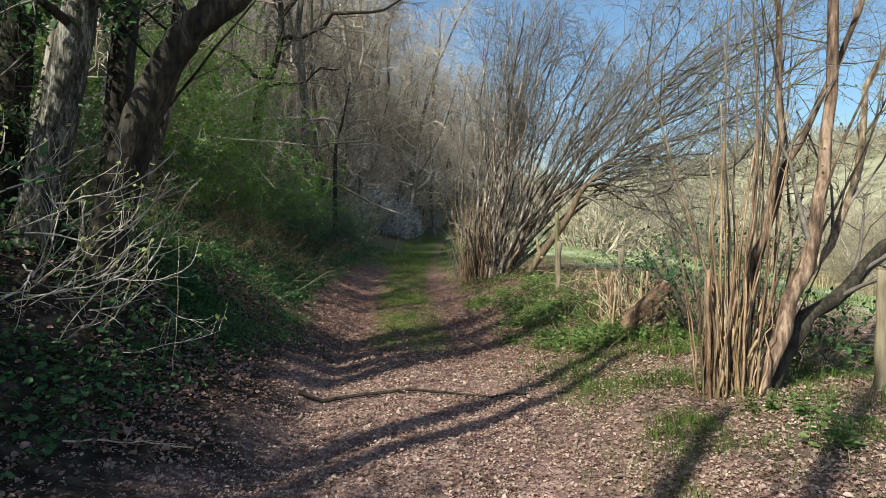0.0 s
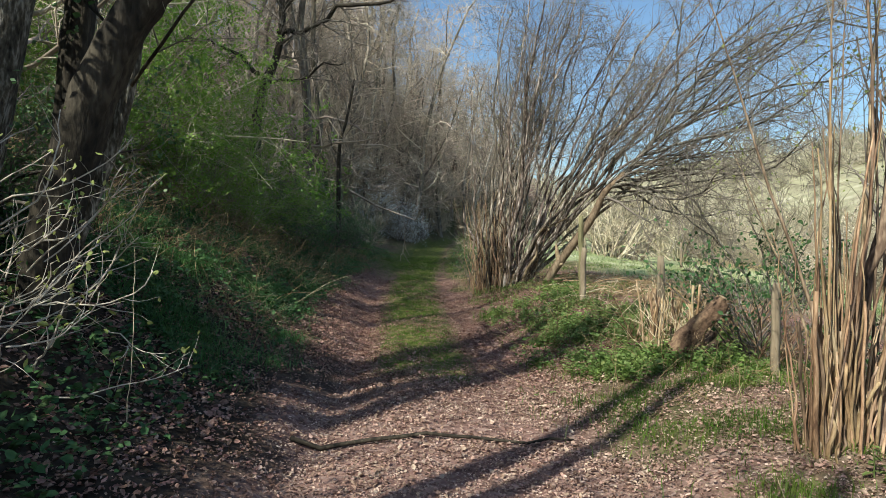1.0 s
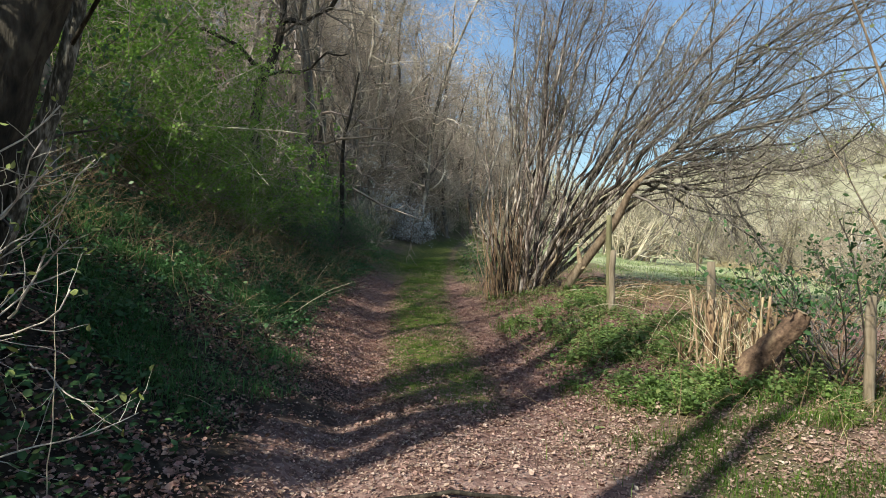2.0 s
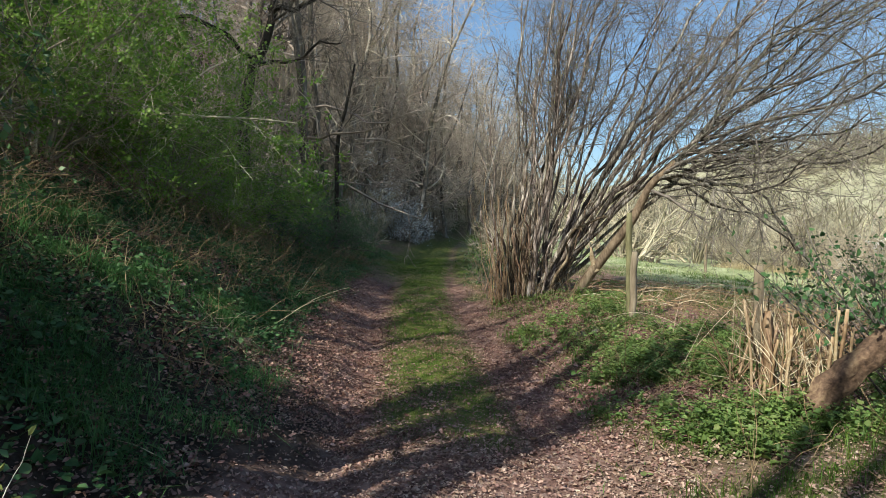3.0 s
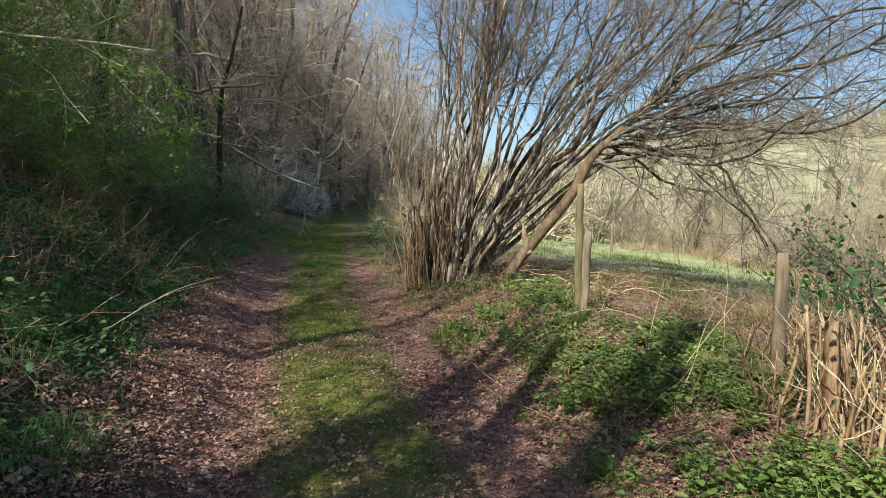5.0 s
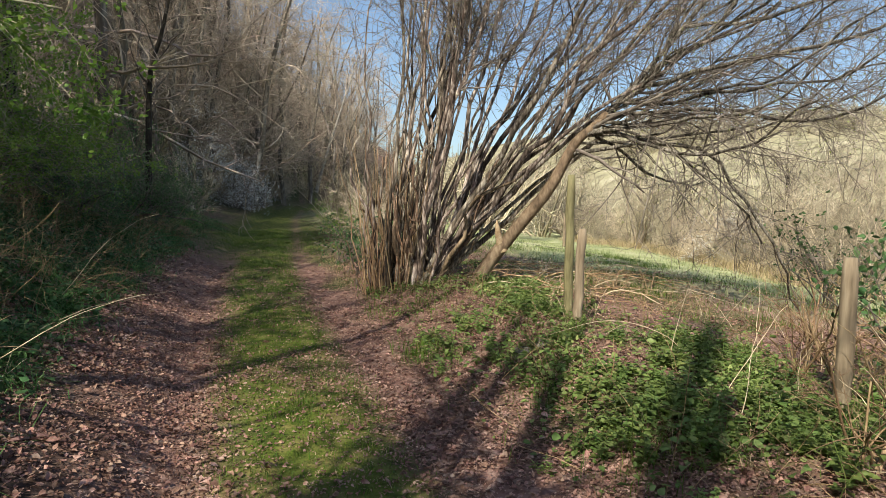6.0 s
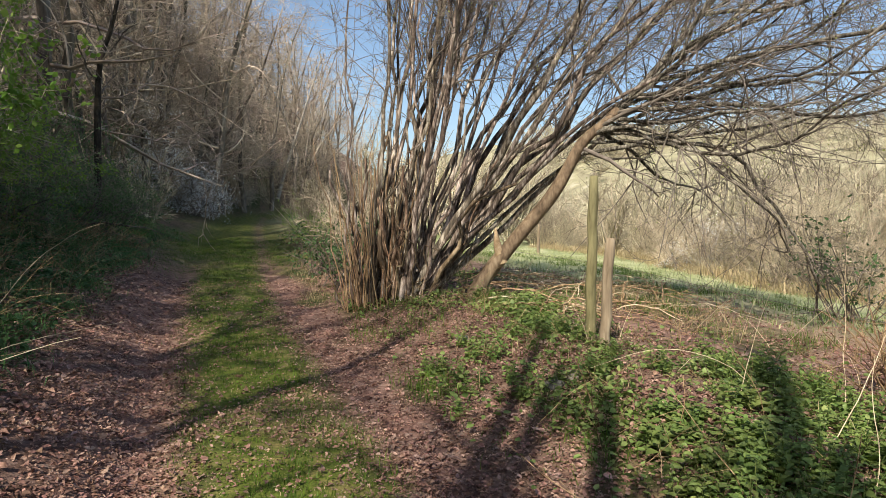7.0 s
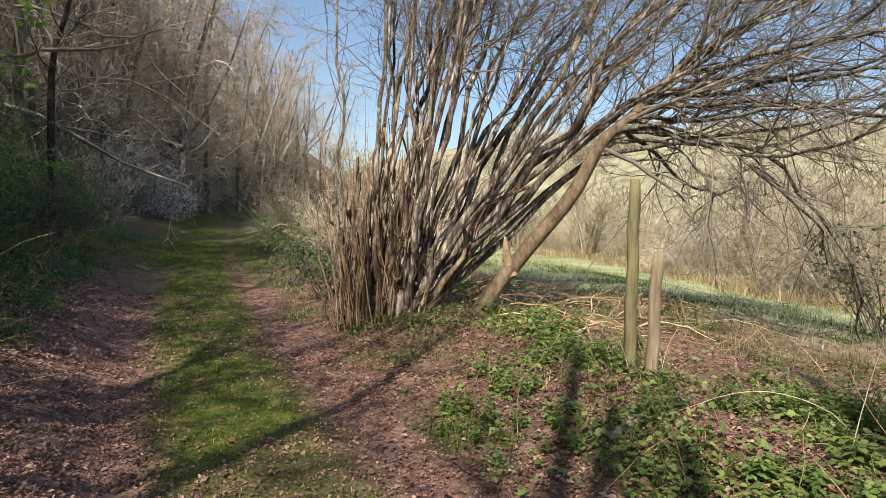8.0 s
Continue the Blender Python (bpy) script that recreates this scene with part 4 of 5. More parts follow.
reseed(101)
main_hazel()
reseed(102)
leaning_tree()
reseed(103)
near_hazel()
reseed(104)
cut_stump()
reseed(105)
bank_trees()
reseed(106)
bough_over_track()

reseed(107)
SHAPES = ((13.0, 0.03, 0), (14.5, -0.05, 1), (11.5, 0.09, 1), (13.5, 0.05, 0), (10, 0.12, 2))
near_wood = [wood_tree(s, True) for s in SHAPES]
far_wood = [wood_tree(s, False) for s in SHAPES]
near_spots, far_spots = [[] for _ in SHAPES], [[] for _ in SHAPES]
taken = []
for i in range(6000):
    if len(taken) >= 150:
        break
    y = 13 + 80 * rng.random() ** 1.3
    d = 2.2 + 30 * rng.random() ** 1.5
    if (y < 24 and d < 6.5) or (y < 40 and d < 3.2) or (y < 27 and rng.random() < 0.6):
        continue
    x = float(track_x(y)) - HALF - d
    if any((x - a) ** 2 + (y - b) ** 2 < 2.0 for a, b in taken):
        continue
    taken.append((x, y))
    (near_spots if y < 42 and d < 14 else far_spots)[i % 5].append((x, y, rng.uniform(0, 6.28), rng.uniform(0.85, 1.25)))
# extra trees up the bank, added so their crowns dapple the track with shade
for x, y, turn, size in ((-5.3, 8.3, 0.5, 0.72), (-6.7, 9.1, 4.6, 0.85), (-5.0, 9.7, 2.6, 0.7), (-8.3, 9.6, 2.0, 0.9), (-10.2, 10.2, 3.4, 0.95), (-9.3, 13.6, 1.0, 1.0), (-7.9, 17.4, 4.0, 0.9), (-10.5, 17.0, 0.0, 1.1), (-8.6, 20.6, 2.5, 1.0)):
    near_spots[int(turn)].append((x, y, turn, size))
for i in range(22):
    y = rng.uniform(60, 110)
    far_spots[i % 5].append((float(track_x(y)) + rng.uniform(2.0, 14), y, rng.uniform(0, 6.28), rng.uniform(0.35, 0.6)))
for i in range(40):
    y = rng.uniform(46, 82)
    far_spots[i % 5].append((float(track_x(y)) - HALF - 1.2 - 9 * rng.random(), y, rng.uniform(0, 6.28), rng.uniform(0.8, 1.1)))
for k, x, y, turn, size in ((0, -2.6, 42.0, 0.4, 1.3), (3, -1.9, 47.0, 2.0, 1.4), (0, -0.6, 51.0, 5.2, 1.35), (3, 1.2, 56.0, 1.1, 1.2)):
    near_spots[k].append((x, y, turn, size))
for i in range(18):
    y = rng.uniform(32, 50)
    near_spots[i % 5].append((float(track_x(y)) - HALF - 1.6 - 4.5 * rng.random(), y, rng.uniform(0, 6.28), rng.uniform(0.95, 1.3)))
for i in range(40):
    a, r = radians(rng.uniform(9, 62)), rng.uniform(65, 230)
    far_spots[i % 5].append((r * math.sin(a), r * math.cos(a), rng.uniform(0, 6.28), rng.uniform(0.4, 0.8)))
for proto, places in zip(near_wood + far_wood, near_spots + far_spots):
    plant(proto, places)

reseed(108)
near_bushes = [bare_bush(1.0, 2.6, 20, True), bare_bush(1.4, 2.0, 22, True), bare_bush(0.8, 3.4, 18, True)]
far_bushes = [bare_bush(1.0, 2.6, 13, False), bare_bush(1.4, 2.0, 14, False), bare_bush(0.9, 3.2, 12, False)]
near_spots, far_spots = [[] for _ in range(3)], [[] for _ in range(3)]
for i in range(70):
    u = rng.random()
    x, y = np.interp(u, [0, 0.25, 0.5, 0.75, 1], [12.0, 13.8, 16.2, 18.0, 18.5]), np.interp(u, [0, 0.25, 0.5, 0.75, 1], [13, 21.5, 28.5, 35, 50])
    near_spots[i % 3].append((x + 5 * rng.random() ** 1.5, y + rng.normal(0, 0.8), rng.uniform(0, 6.28), rng.uniform(0.6, 1.15)))
for i in range(50):
    a, r = radians(rng.uniform(8, 62)), 38 + 30 * rng.random()
    far_spots[i % 3].append((r * math.sin(a), r * math.cos(a), rng.uniform(0, 6.28), rng.uniform(0.8, 1.7) * (1 + r / 130)))
for i in range(26):
    y = rng.uniform(37, 62)
    near_spots[i % 3].append((float(track_x(y)) - HALF - rng.uniform(0.8, 6), y, rng.uniform(0, 6.28), rng.uniform(0.4, 0.8)))
for i in range(22):
    y = rng.uniform(27, 62)
    far_spots[i % 3].append((float(track_x(y)) - HALF - 1.5 - 15 * rng.random() ** 1.3, y, rng.uniform(0, 6.28), rng.uniform(0.9, 1.9)))
for i in range(12):
    y = rng.uniform(20, 46)
    near_spots[i % 3].append((float(track_x(y)) + HALF + rng.uniform(0.5, 2.5), y, rng.uniform(0, 6.28), rng.uniform(0.35, 0.65)))
for proto, places in zip(near_bushes + far_bushes, near_spots + far_spots):
    plant(proto, places)



def hillside_scrub(count):
    """Leafless scrub and small trees that cover the slope across the valley."""
    kinds = []
    for k in range(6):
        n = 16
        az, le = rng.uniform(0, 2 * np.pi, n), np.radians(rng.uniform(3, 62, n))
        way = np.stack([np.sin(le) * np.cos(az), np.sin(le) * np.sin(az), np.cos(le)], -1)
        P, R = grow(np.zeros((n, 3)) + np.array([0, 0, -0.2]), way, rng.uniform(1.2, 2.6, n), np.full(n, 0.05), 4, 0.2, np.zeros(n), 0.4)
        B, RB = spawn(P, R, 4, (0.2, 1.0), (30, 85), (0.5, 1.3), 3, 0.25, 0.0, 0.7, least=0.03)
        kinds.append(joined([tubes(P, R, 3), tubes(B, RB, 3)]))
    pieces = []
    for i in range(count):
        a, r = radians(rng.uniform(5, 66)), 52 + 190 * rng.random() ** 0.8
        x, y = r * math.sin(a), r * math.cos(a)
        if x - float(track_x(y)) < 9 or bumps(x, y, 16, 71) < 0.33 * rng.random() + 0.2:
            continue
        v, f = kinds[i % 6]
        t, k = rng.uniform(0, 6.28), rng.uniform(0.8, 1.8) * (0.8 + r / 160)
        w = np.stack([v[:, 0] * math.cos(t) - v[:, 1] * math.sin(t), v[:, 0] * math.sin(t) + v[:, 1] * math.cos(t), v[:, 2]], -1) * k
        pieces.append((w + np.array(at_ground(x, y)), f))
    v, f = joined(pieces)
    stuff("hillside_scrub", mesh_of("hillside_scrub", v, f, M_SCRUB, smooth=True), "pale leafless scrub covering the slope across the valley", "scrub")


hillside_scrub(1050)
reseed(109)
shrub_a = leafy_shrub("green_shrub", "tall airy shrub in fresh green leaf on the bank", 4.6, 1.0, 19000, 0.062, M_FRESH, bark=M_BUSH)
shrub_b = leafy_shrub("green_shrub", "spreading shrub in fresh green leaf on the bank", 3.2, 1.5, 15000, 0.056, M_FRESH, bark=M_BUSH)
shrub_c = leafy_shrub("dark_shrub", "dark evergreen shrub in deep shade on the bank, some copies added unseen to cast shade", 2.6, 1.3, 9000, 0.06, M_DUSK)
plant(shrub_a, [(-6.4, 12.5, 0.3, 1.0), (-7.2, 15.5, 1.9, 1.1), (-6.6, 18.8, 3.3, 1.0), (-8.8, 13.0, 4.4, 1.1), (-8.9, 18.0, 5.1, 1.2), (-10.8, 15.5, 0.9, 1.3)])
plant(shrub_b, [(-5.7, 14.6, 0.8, 0.75), (-6.2, 10.6, 2.2, 0.75), (-5.3, 17.6, 4.0, 0.75), (-7.4, 9.4, 5.0, 0.9), (1.15, 25.6, 1.0, 0.3), (1.4, 28.4, 2.6, 0.42)])
# copies from (-3.75, 3.2) to (-4.0, -0.8) are unseen, added to cast shade
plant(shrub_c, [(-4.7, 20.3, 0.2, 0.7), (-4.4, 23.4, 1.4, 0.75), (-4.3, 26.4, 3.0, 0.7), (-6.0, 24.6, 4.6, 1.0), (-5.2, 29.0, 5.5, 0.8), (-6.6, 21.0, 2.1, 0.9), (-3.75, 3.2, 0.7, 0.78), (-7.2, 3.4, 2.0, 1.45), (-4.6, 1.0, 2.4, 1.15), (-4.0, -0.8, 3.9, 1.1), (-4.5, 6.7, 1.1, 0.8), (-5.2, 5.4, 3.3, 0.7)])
blossom = leafy_shrub("blackthorn", "blackthorn bush in white blossom at the foot of the bank", 2.2, 0.7, 8500, 0.055, M_BLOSSOM)
plant(blossom, [(-3.2, 39.5, 0.0, 1.1), (17.2, 28.5, 2.0, 1.0)])
tall_blossom = leafy_shrub("blackthorn", "tall thin blackthorn with sprays of white blossom on the bank", 4.4, 0.8, 5200, 0.06, M_BLOSSOM, n=9)
plant(tall_blossom, [(-4.5, 38.0, 1.0, 1.0)])


def young_tree(place, knots, r, mat, label, twigs=8):
    base = at_ground(place[0], place[1], -0.1)
    ob = thing("young_tree", base, label, "tree")
    line = spline([base] + knots, 16)[None]
    rad = np.linspace(r, r * 0.35, 16)[None]
    v, f = tubes(line, rad, 8, 0.12)
    part("trunk", mesh_of("trunk", local(v, base), f, mat, smooth=True), ob)
    B, RB = spawn(line, rad, twigs * 2, (0.35, 1.0), (25, 60), (0.8, 2.2), 7, 0.14, 0.02, 0.45, least=0.008)
    C, RC = spawn(B, RB, 5, (0.2, 1.0), (25, 60), (0.3, 0.9), 4, 0.15, 0.0, 0.6, least=0.006)
    v, f = joined([tubes(B, RB, 4), tubes(C, RC, 3)])
    part("crown", mesh_of("crown", local(v, base), f, M_TWIG, smooth=True), ob, "fine bare twigs", "stuff")


reseed(110)
young_tree((-4.2, 25.2), [(-4.22, 25.2, 3.0), (-4.18, 25.2, 4.9), (-3.9, 25.2, 6.0), (-3.6, 25.1, 7.4)], 0.10, M_SHADEBARK, "slim dark crooked tree rising from the bank shrubs")
young_tree((2.0, 62.0), [(2.6, 62, 5.0), (3.8, 62, 9.0), (5.4, 62, 14.3)], 0.16, M_BIRCH, "slender pale-barked birch beside the bend of the track")
young_tree((16.3, 26.6), [(17.0, 26.8, 0.9), (17.6, 27, 1.8), (17.8, 27.2, 3.2)], 0.16, M_SHADEBARK, "dark crooked small tree at the meadow's edge")


# ---------------------------------------------------------------- fence
def fence_post(x, y, top, r, mat, label, lean=(0, 0)):
    base = at_ground(x, y, -0.15)
    n = 9
    z = np.linspace(base[2], top, n)
    s = np.linspace(0, 1, n)
    line = np.stack([x + lean[0] * s, y + lean[1] * s, z], -1)[None]
    line = line + rng.normal(0, 0.004, line.shape)
    rad = r * (1 - 0.1 * s)[None]
    rad[:, -1] *= 0.82
    v, f = tubes(line, rad, 10, 0.14)
    ob = tagged(new("fence_post", mesh_of("fence_post", local(v, base), f, mat, smooth=True)), label, "post", "fence posts")
    ob.location = base
    return ob


reseed(111)
fence_post(3.74, 5.45, 1.28, 0.06, M_POST, "round weathered fence post beside the hazel")
fence_post(3.16, 7.66, 1.16, 0.045, M_POST, "slim weathered fence post among brambles")
fence_post(2.76, 9.95, 1.36, 0.055, M_POST, "weathered fence post beside the cut stump")
fence_post(2.31, 12.9, 1.42, 0.055, M_POST, "short weathered fence post next to a taller one", (0.02, 0))
fence_post(2.37, 13.25, 2.0, 0.055, M_MOSSPOST, "tall greenish fence post leaning beside a shorter one", (-0.03, 0.0))
fence_post(11.4, 33.0, 1.3, 0.07, M_POST, "dark fence post standing out in the meadow")


def wire(name, knots, sag):
    n = 12
    pts = []
    for a, b in zip(knots[:-1], knots[1:]):
        s = np.linspace(0, 1, n)[:, None]
        p = np.array(a) * (1 - s) + np.array(b) * s
        p[:, 2] -= sag * 4 * (s * (1 - s))[:, 0]
        pts.append(p)
    P = np.concatenate(pts)[None]
    v, f = tubes(P, np.full(P.shape[:2], 0.002), 4)
    tagged(new(name, mesh_of(name, v, f, M_WIRE)), "thin rusted fence wire strung between the posts", "wire", "fence wires")


for h in (0.35, 0.75):
    wire("fence_wire", [(5.2, -0.5, 0.1 + h), (3.8, 5.45, 0.2 + h), (3.21, 7.66, 0.22 + h), (2.82, 9.95, 0.25 + h), (2.37, 12.9, 0.42 + h), (3.2, 19.5, 0.35 + h)], 0.03)


# ---------------------------------------------------------------- loose things
def stone(x, y, size, squash):
    bm = bmesh.new()
    bmesh.ops.create_icosphere(bm, subdivisions=3, radius=size)
    for v in bm.verts:
        k = 0.75 + 0.5 * noise.noise(v.co * (1.3 / size) + Vector((x, y, 0)))
        v.co = Vector((v.co.x * k * 1.2, v.co.y * k, v.co.z * k * squash))
    for face in bm.faces:
        face.smooth = True
    me = bpy.data.meshes.new("stone")
    bm.to_mesh(me)
    bm.free()
    me.materials.append(M_STONE)
    ob = tagged(new("stone", me), "rough grey field stone half sunk in the leaf litter", "stone", "stones on the verge")
    ob.location = at_ground(x, y, size * squash * 0.35)


for x, y, s, q in ((1.62, 12.25, 0.10, 0.6), (1.40, 12.12, 0.09, 0.6), (1.28, 13.9, 0.09, 0.6)):
    stone(x, y, s, q)


def stick(name, x, y, turn, length, r, mat, label, wob=0.12, group="fallen sticks"):
    n = 12
    lift = 0.0 if group == "fallen sticks" else rng.uniform(0, 0.18)
    s = np.linspace(-0.5, 0.5, n) * length
    px = x + math.cos(turn) * s + rng.normal(0, 0.012, n)
    py = y + math.sin(turn) * s + wob * np.cos(s / length * 3.0) + rng.normal(0, 0.012, n)
    line = np.stack([px, py, height(px, py) + r * 0.8 + 0.01 + lift * np.abs(np.sin(np.linspace(0, 3.1, n))) + 0.02 * rng.random(n)], -1)[None]
    rad = (r * np.linspace(1.1, 0.5, n))[None]
    B, RB = spawn(line, rad, 4, (0.2, 0.95), (25, 60), (0.15, 0.4), 5, 0.15, 0.0, 0.5)
    v, f = joined([tubes(line, rad, 6, 0.2), tubes(B, RB, 4)])
    base = np.array(at_ground(x, y))
    ob = tagged(new(name, mesh_of(name, v - base, f, mat, smooth=True)), label, "stick", group)
    ob.location = base


reseed(112)
stick("fallen_branch", -0.25, 6.1, 0.06, 2.2, 0.017, M_SHADEBARK, "thin crooked fallen branch lying across the track", 0.1)
for i in range(64):
    stick("stick", rng.uniform(2.3, 5.4), rng.uniform(14.4, 17.8), rng.uniform(-1.3, 1.3), rng.uniform(0.6, 2.0), rng.uniform(0.005, 0.013), M_STALK if i % 4 == 0 else M_SHOOT, "pale dry stick in the brushwood under the leaning tree", 0.1, "brushwood")
for i in range(14):
    stick("stick", rng.uniform(-3.4, -1.7), rng.uniform(3.0, 11), rng.uniform(-1.5, 1.5), rng.uniform(0.3, 0.9), rng.uniform(0.004, 0.009), M_STALK, "dry stick in the leaf litter", 0.05)


def stalk(x, y, way, length, arch, r=0.0035):
    base = np.array([at_ground(x, y, -0.02)])
    P, R = grow(base, np.array([way]), np.array([length]), np.array([r]), 14, 0.06, np.array([-arch]), 0.35)
    v, f = tubes(P, R, 5)
    ob = tagged(new("dry_stalk", mesh_of("dry_stalk", v - base[0], f, M_STALK, smooth=True)), "pale dry arching plant stalk in the verge", "stalk", "dry stalks")
    ob.location = base[0]


reseed(113)
for x, y, way, ln, arch in ((2.5, 11.6, (-0.6, -0.4, 0.5), 1.3, 0.06), (2.3, 11.2, (0.1, -0.1, 1), 1.0, 0.0), (2.7, 11.4, (-0.8, 0.1, 0.8), 1.4, 0.09), (2.9, 10.9, (0.2, 0, 1), 1.1, 0.01), (3.1, 11.8, (0.3, -0.3, 0.8), 1.0, 0.04), (2.2, 10.4, (0.5, 0.1, 0.7), 1.2, 0.07), (1.9, 9.9, (0.6, 0.2, 0.8), 1.0, 0.05), (-2.2, 5.2, (0.15, 0.0, 1), 1.15, 0.0), (-2.0, 7.0, (-0.4, -0.3, 0.8), 0.5, 0.03), (-2.6, 10.8, (0.8, 0, 0.8), 1.2, 0.06), (-2.7, 12.2, (0.8, -0.3, 0.7), 1.2, 0.06), (-2.9, 13.5, (0.7, 0.2, 0.9), 1.3, 0.07)):
    stalk(x, y, way, ln, arch)
for i in range(18):
    stalk(rng.uniform(2.2, 4.6), rng.uniform(9.5, 14.5), rng.normal(0, 0.45, 3) + np.array([0, 0, 1]), rng.uniform(0.4, 0.95), rng.uniform(0, 0.06), 0.0028)


def twiggy_bramble():
    """Pale budding twigs that reach out from the bank under the old trees."""
    place = at_ground(-2.75, 5.0)
    ob = thing("budding_shrub", place, "pale twiggy elder shrub with opening leaf buds before dark trunks", "shrub")
    n = 38
    st = np.stack([rng.uniform(-3.2, -2.5, n), rng.uniform(4.2, 5.7, n), np.zeros(n)], -1)
    st[:, 2] = height(st[:, 0], st[:, 1]) + rng.uniform(-0.05, 0.7, n)
    way = np.stack([rng.uniform(0.2, 1.0, n), rng.normal(0, 0.4, n), rng.uniform(-0.2, 0.7, n)], -1)
    P, R = grow(st, way, rng.uniform(0.5, 1.15, n), rng.uniform(0.004, 0.008, n), 10, 0.18, 0.07 * np.ones(n), 0.45)
    for i in range(n):
        v, f = tubes(P[i:i + 1], R[i:i + 1], 6, 0.15)
        part("stem", mesh_of("stem", local(v, place), f, M_PALE, smooth=True), ob)
    B, RB = spawn(P, R, 6, (0.2, 1.0), (25, 60), (0.15, 0.45), 6, 0.16, 0.06, 0.6, least=0.002)
    v, f = tubes(B, RB, 5)
    part("twiggery", mesh_of("twiggery", local(v, place), f, M_PALE, smooth=True), ob, "", "stuff")
    q = np.concatenate([B[:, -1], P[:, -1]])
    v, f = leaf_mesh(q + rng.normal(0, 0.012, q.shape), rng.normal(size=q.shape) + np.array([0.3, 0, 0.7]), rng.normal(size=q.shape), rng.uniform(0.03, 0.055, len(q)), rng.uniform(0.015, 0.03, len(q)))
    part("bud", mesh_of("bud", local(v, place), f, M_BUD), ob, "green opening leaf buds", "stuff")


reseed(114)
twiggy_bramble()


def bramble_bush(x, y, tall, leaves, label, n=26, leaf=0.06, mat=None, name="bramble_bush"):
    place = at_ground(x, y)
    ob = thing(name, place, label, "bush", "bushes by the fence")
    az = rng.uniform(0, 2 * np.pi, n)
    way = np.stack([np.cos(az) * 0.6, np.sin(az) * 0.6, rng.uniform(0.6, 1.2, n)], -1)
    P, R = grow(np.tile(np.array(place), (n, 1)) + rng.normal(0, 0.12, (n, 3)) * np.array([1, 1, 0.2]), way, rng.uniform(0.6, 1.1, n) * tall, rng.uniform(0.005, 0.012, n), 9, 0.1, -0.03 * np.ones(n), 0.4)
    B, RB = spawn(P, R, 4, (0.3, 1.0), (25, 65), (0.2, 0.6), 5, 0.15, 0.0, 0.6, least=0.003)
    v, f = joined([tubes(P, R, 5), tubes(B, RB, 4)])
    part("branchwork", mesh_of("branchwork", local(v, place), f, mat or M_TWIG, smooth=True), ob, "", "stuff")
    if not leaves:
        return
    q = np.concatenate([B.reshape(-1, 3), P[:, 5:].reshape(-1, 3)])
    q = q[rng.integers(0, len(q), leaves)] + rng.normal(0, 0.04, (leaves, 3))
    v, f = leaf_mesh(q, rng.normal(size=q.shape), rng.normal(size=q.shape) + np.array([0, 0, 0.8]), rng.uniform(0.7, 1.3, leaves) * leaf, rng.uniform(0.5, 0.75, leaves) * leaf)
    part("foliage", mesh_of("foliage", local(v, place), f, M_IVY), ob, "", "stuff")


reseed(115)
bramble_bush(3.9, 9.9, 1.7, 700, "dark-leaved bramble bush behind the cut stump")
bramble_bush(3.35, 8.35, 1.9, 520, "thin bramble bush with dark leaves near the fence")
bramble_bush(7.3, 14.6, 1.7, 420, "dark-leaved sapling bush at the meadow's edge")
bramble_bush(3.7, 6.6, 0.9, 300, "low bramble behind the hazel")
for x, y, tall in ((0.75, 18.4, 0.8), (0.55, 20.2, 0.9), (0.9, 22.3, 1.1), (1.5, 19.3, 1.0)):
    bramble_bush(x, y, tall, 450, "low dark-leaved bramble bush at the edge of the track")
for x, y, tall, n in ((3.3, 10.7, 0.9, 16), (3.7, 10.0, 1.0, 16), (3.9, 11.3, 0.8, 20), (3.2, 9.6, 0.8, 20), (2.2, 9.2, 0.6, 14), (4.3, 10.6, 0.9, 18), (3.4, 8.2, 0.8, 18), (3.2, 6.3, 0.6, 12)):
    bramble_bush(x, y, tall, 0, "tangle of dry brown canes beside the fence", n, 0.06, M_SHOOT, "dry_canes")

# ---------------------------------------------------------------- ground plants and litter
reseed(116)
x, y = scatter(135000, -4.4, 7.5, 1.2, 20, lambda x, y: np.clip((1 - 0.82 * turf_cover(x, y)) * (1 - 0.7 * step(3.5, 6, x)) * (1 - 0.45 * herb_cover(x, y)) * (1 - 0.5 * bank_shade_cover(x, y)) * (0.35 + 0.65 * step(0.3, 0.65, bumps(x, y, 0.5, 21))) * (1.15 - 0.04 * y) * (1 - 0.55 * np.exp(-(off_track(x, y) / 0.9) ** 2) * step(9, 5, y)), 0, 1))
nrm = ground_normal(x, y) + rng.normal(0, 0.42, (len(x), 3))
C = np.stack([x, y, height(x, y) + rng.uniform(0.004, 0.03, len(x))], -1)
L = rng.uniform(0.012, 0.036, len(x)) * (1 + 0.12 * step(6, 9, y)) * (1 + 0.6 * (rng.random(len(x)) > 0.88)) * (1 + 0.35 * step(1.0, 1.6, -off_track(x, y)))
ax = rng.normal(size=C.shape) * np.array([1, 1, 0.25])
W = L * rng.uniform(0.45, 0.75, len(x))
close = y < 13.5
v, f = joined([leaf_mesh(C[close], ax[close], nrm[close], L[close], W[close], 0.3), kite_mesh(C[~close], ax[~close], nrm[~close], L[~close] * 1.15, W[~close] * 1.1)])
order = np.concatenate([np.where(close)[0], np.where(~close)[0]])
# redder leaves farther along; on the left bank their dark colour deepens the shade
red = ((y + 1.5 * (rng.random(len(y)) - 0.5) > 8.2) | (off_track(x, y) < -1.1))[order]
nc = int(close.sum())
stuff("leaf_litter", mesh_of("leaf_litter", v, f, [M_DEAD, M_REDLEAF], index=np.concatenate([red[:nc], red[:nc], red[nc:]])), "curled brown dead leaves strewn over track and bank", "leaf litter")
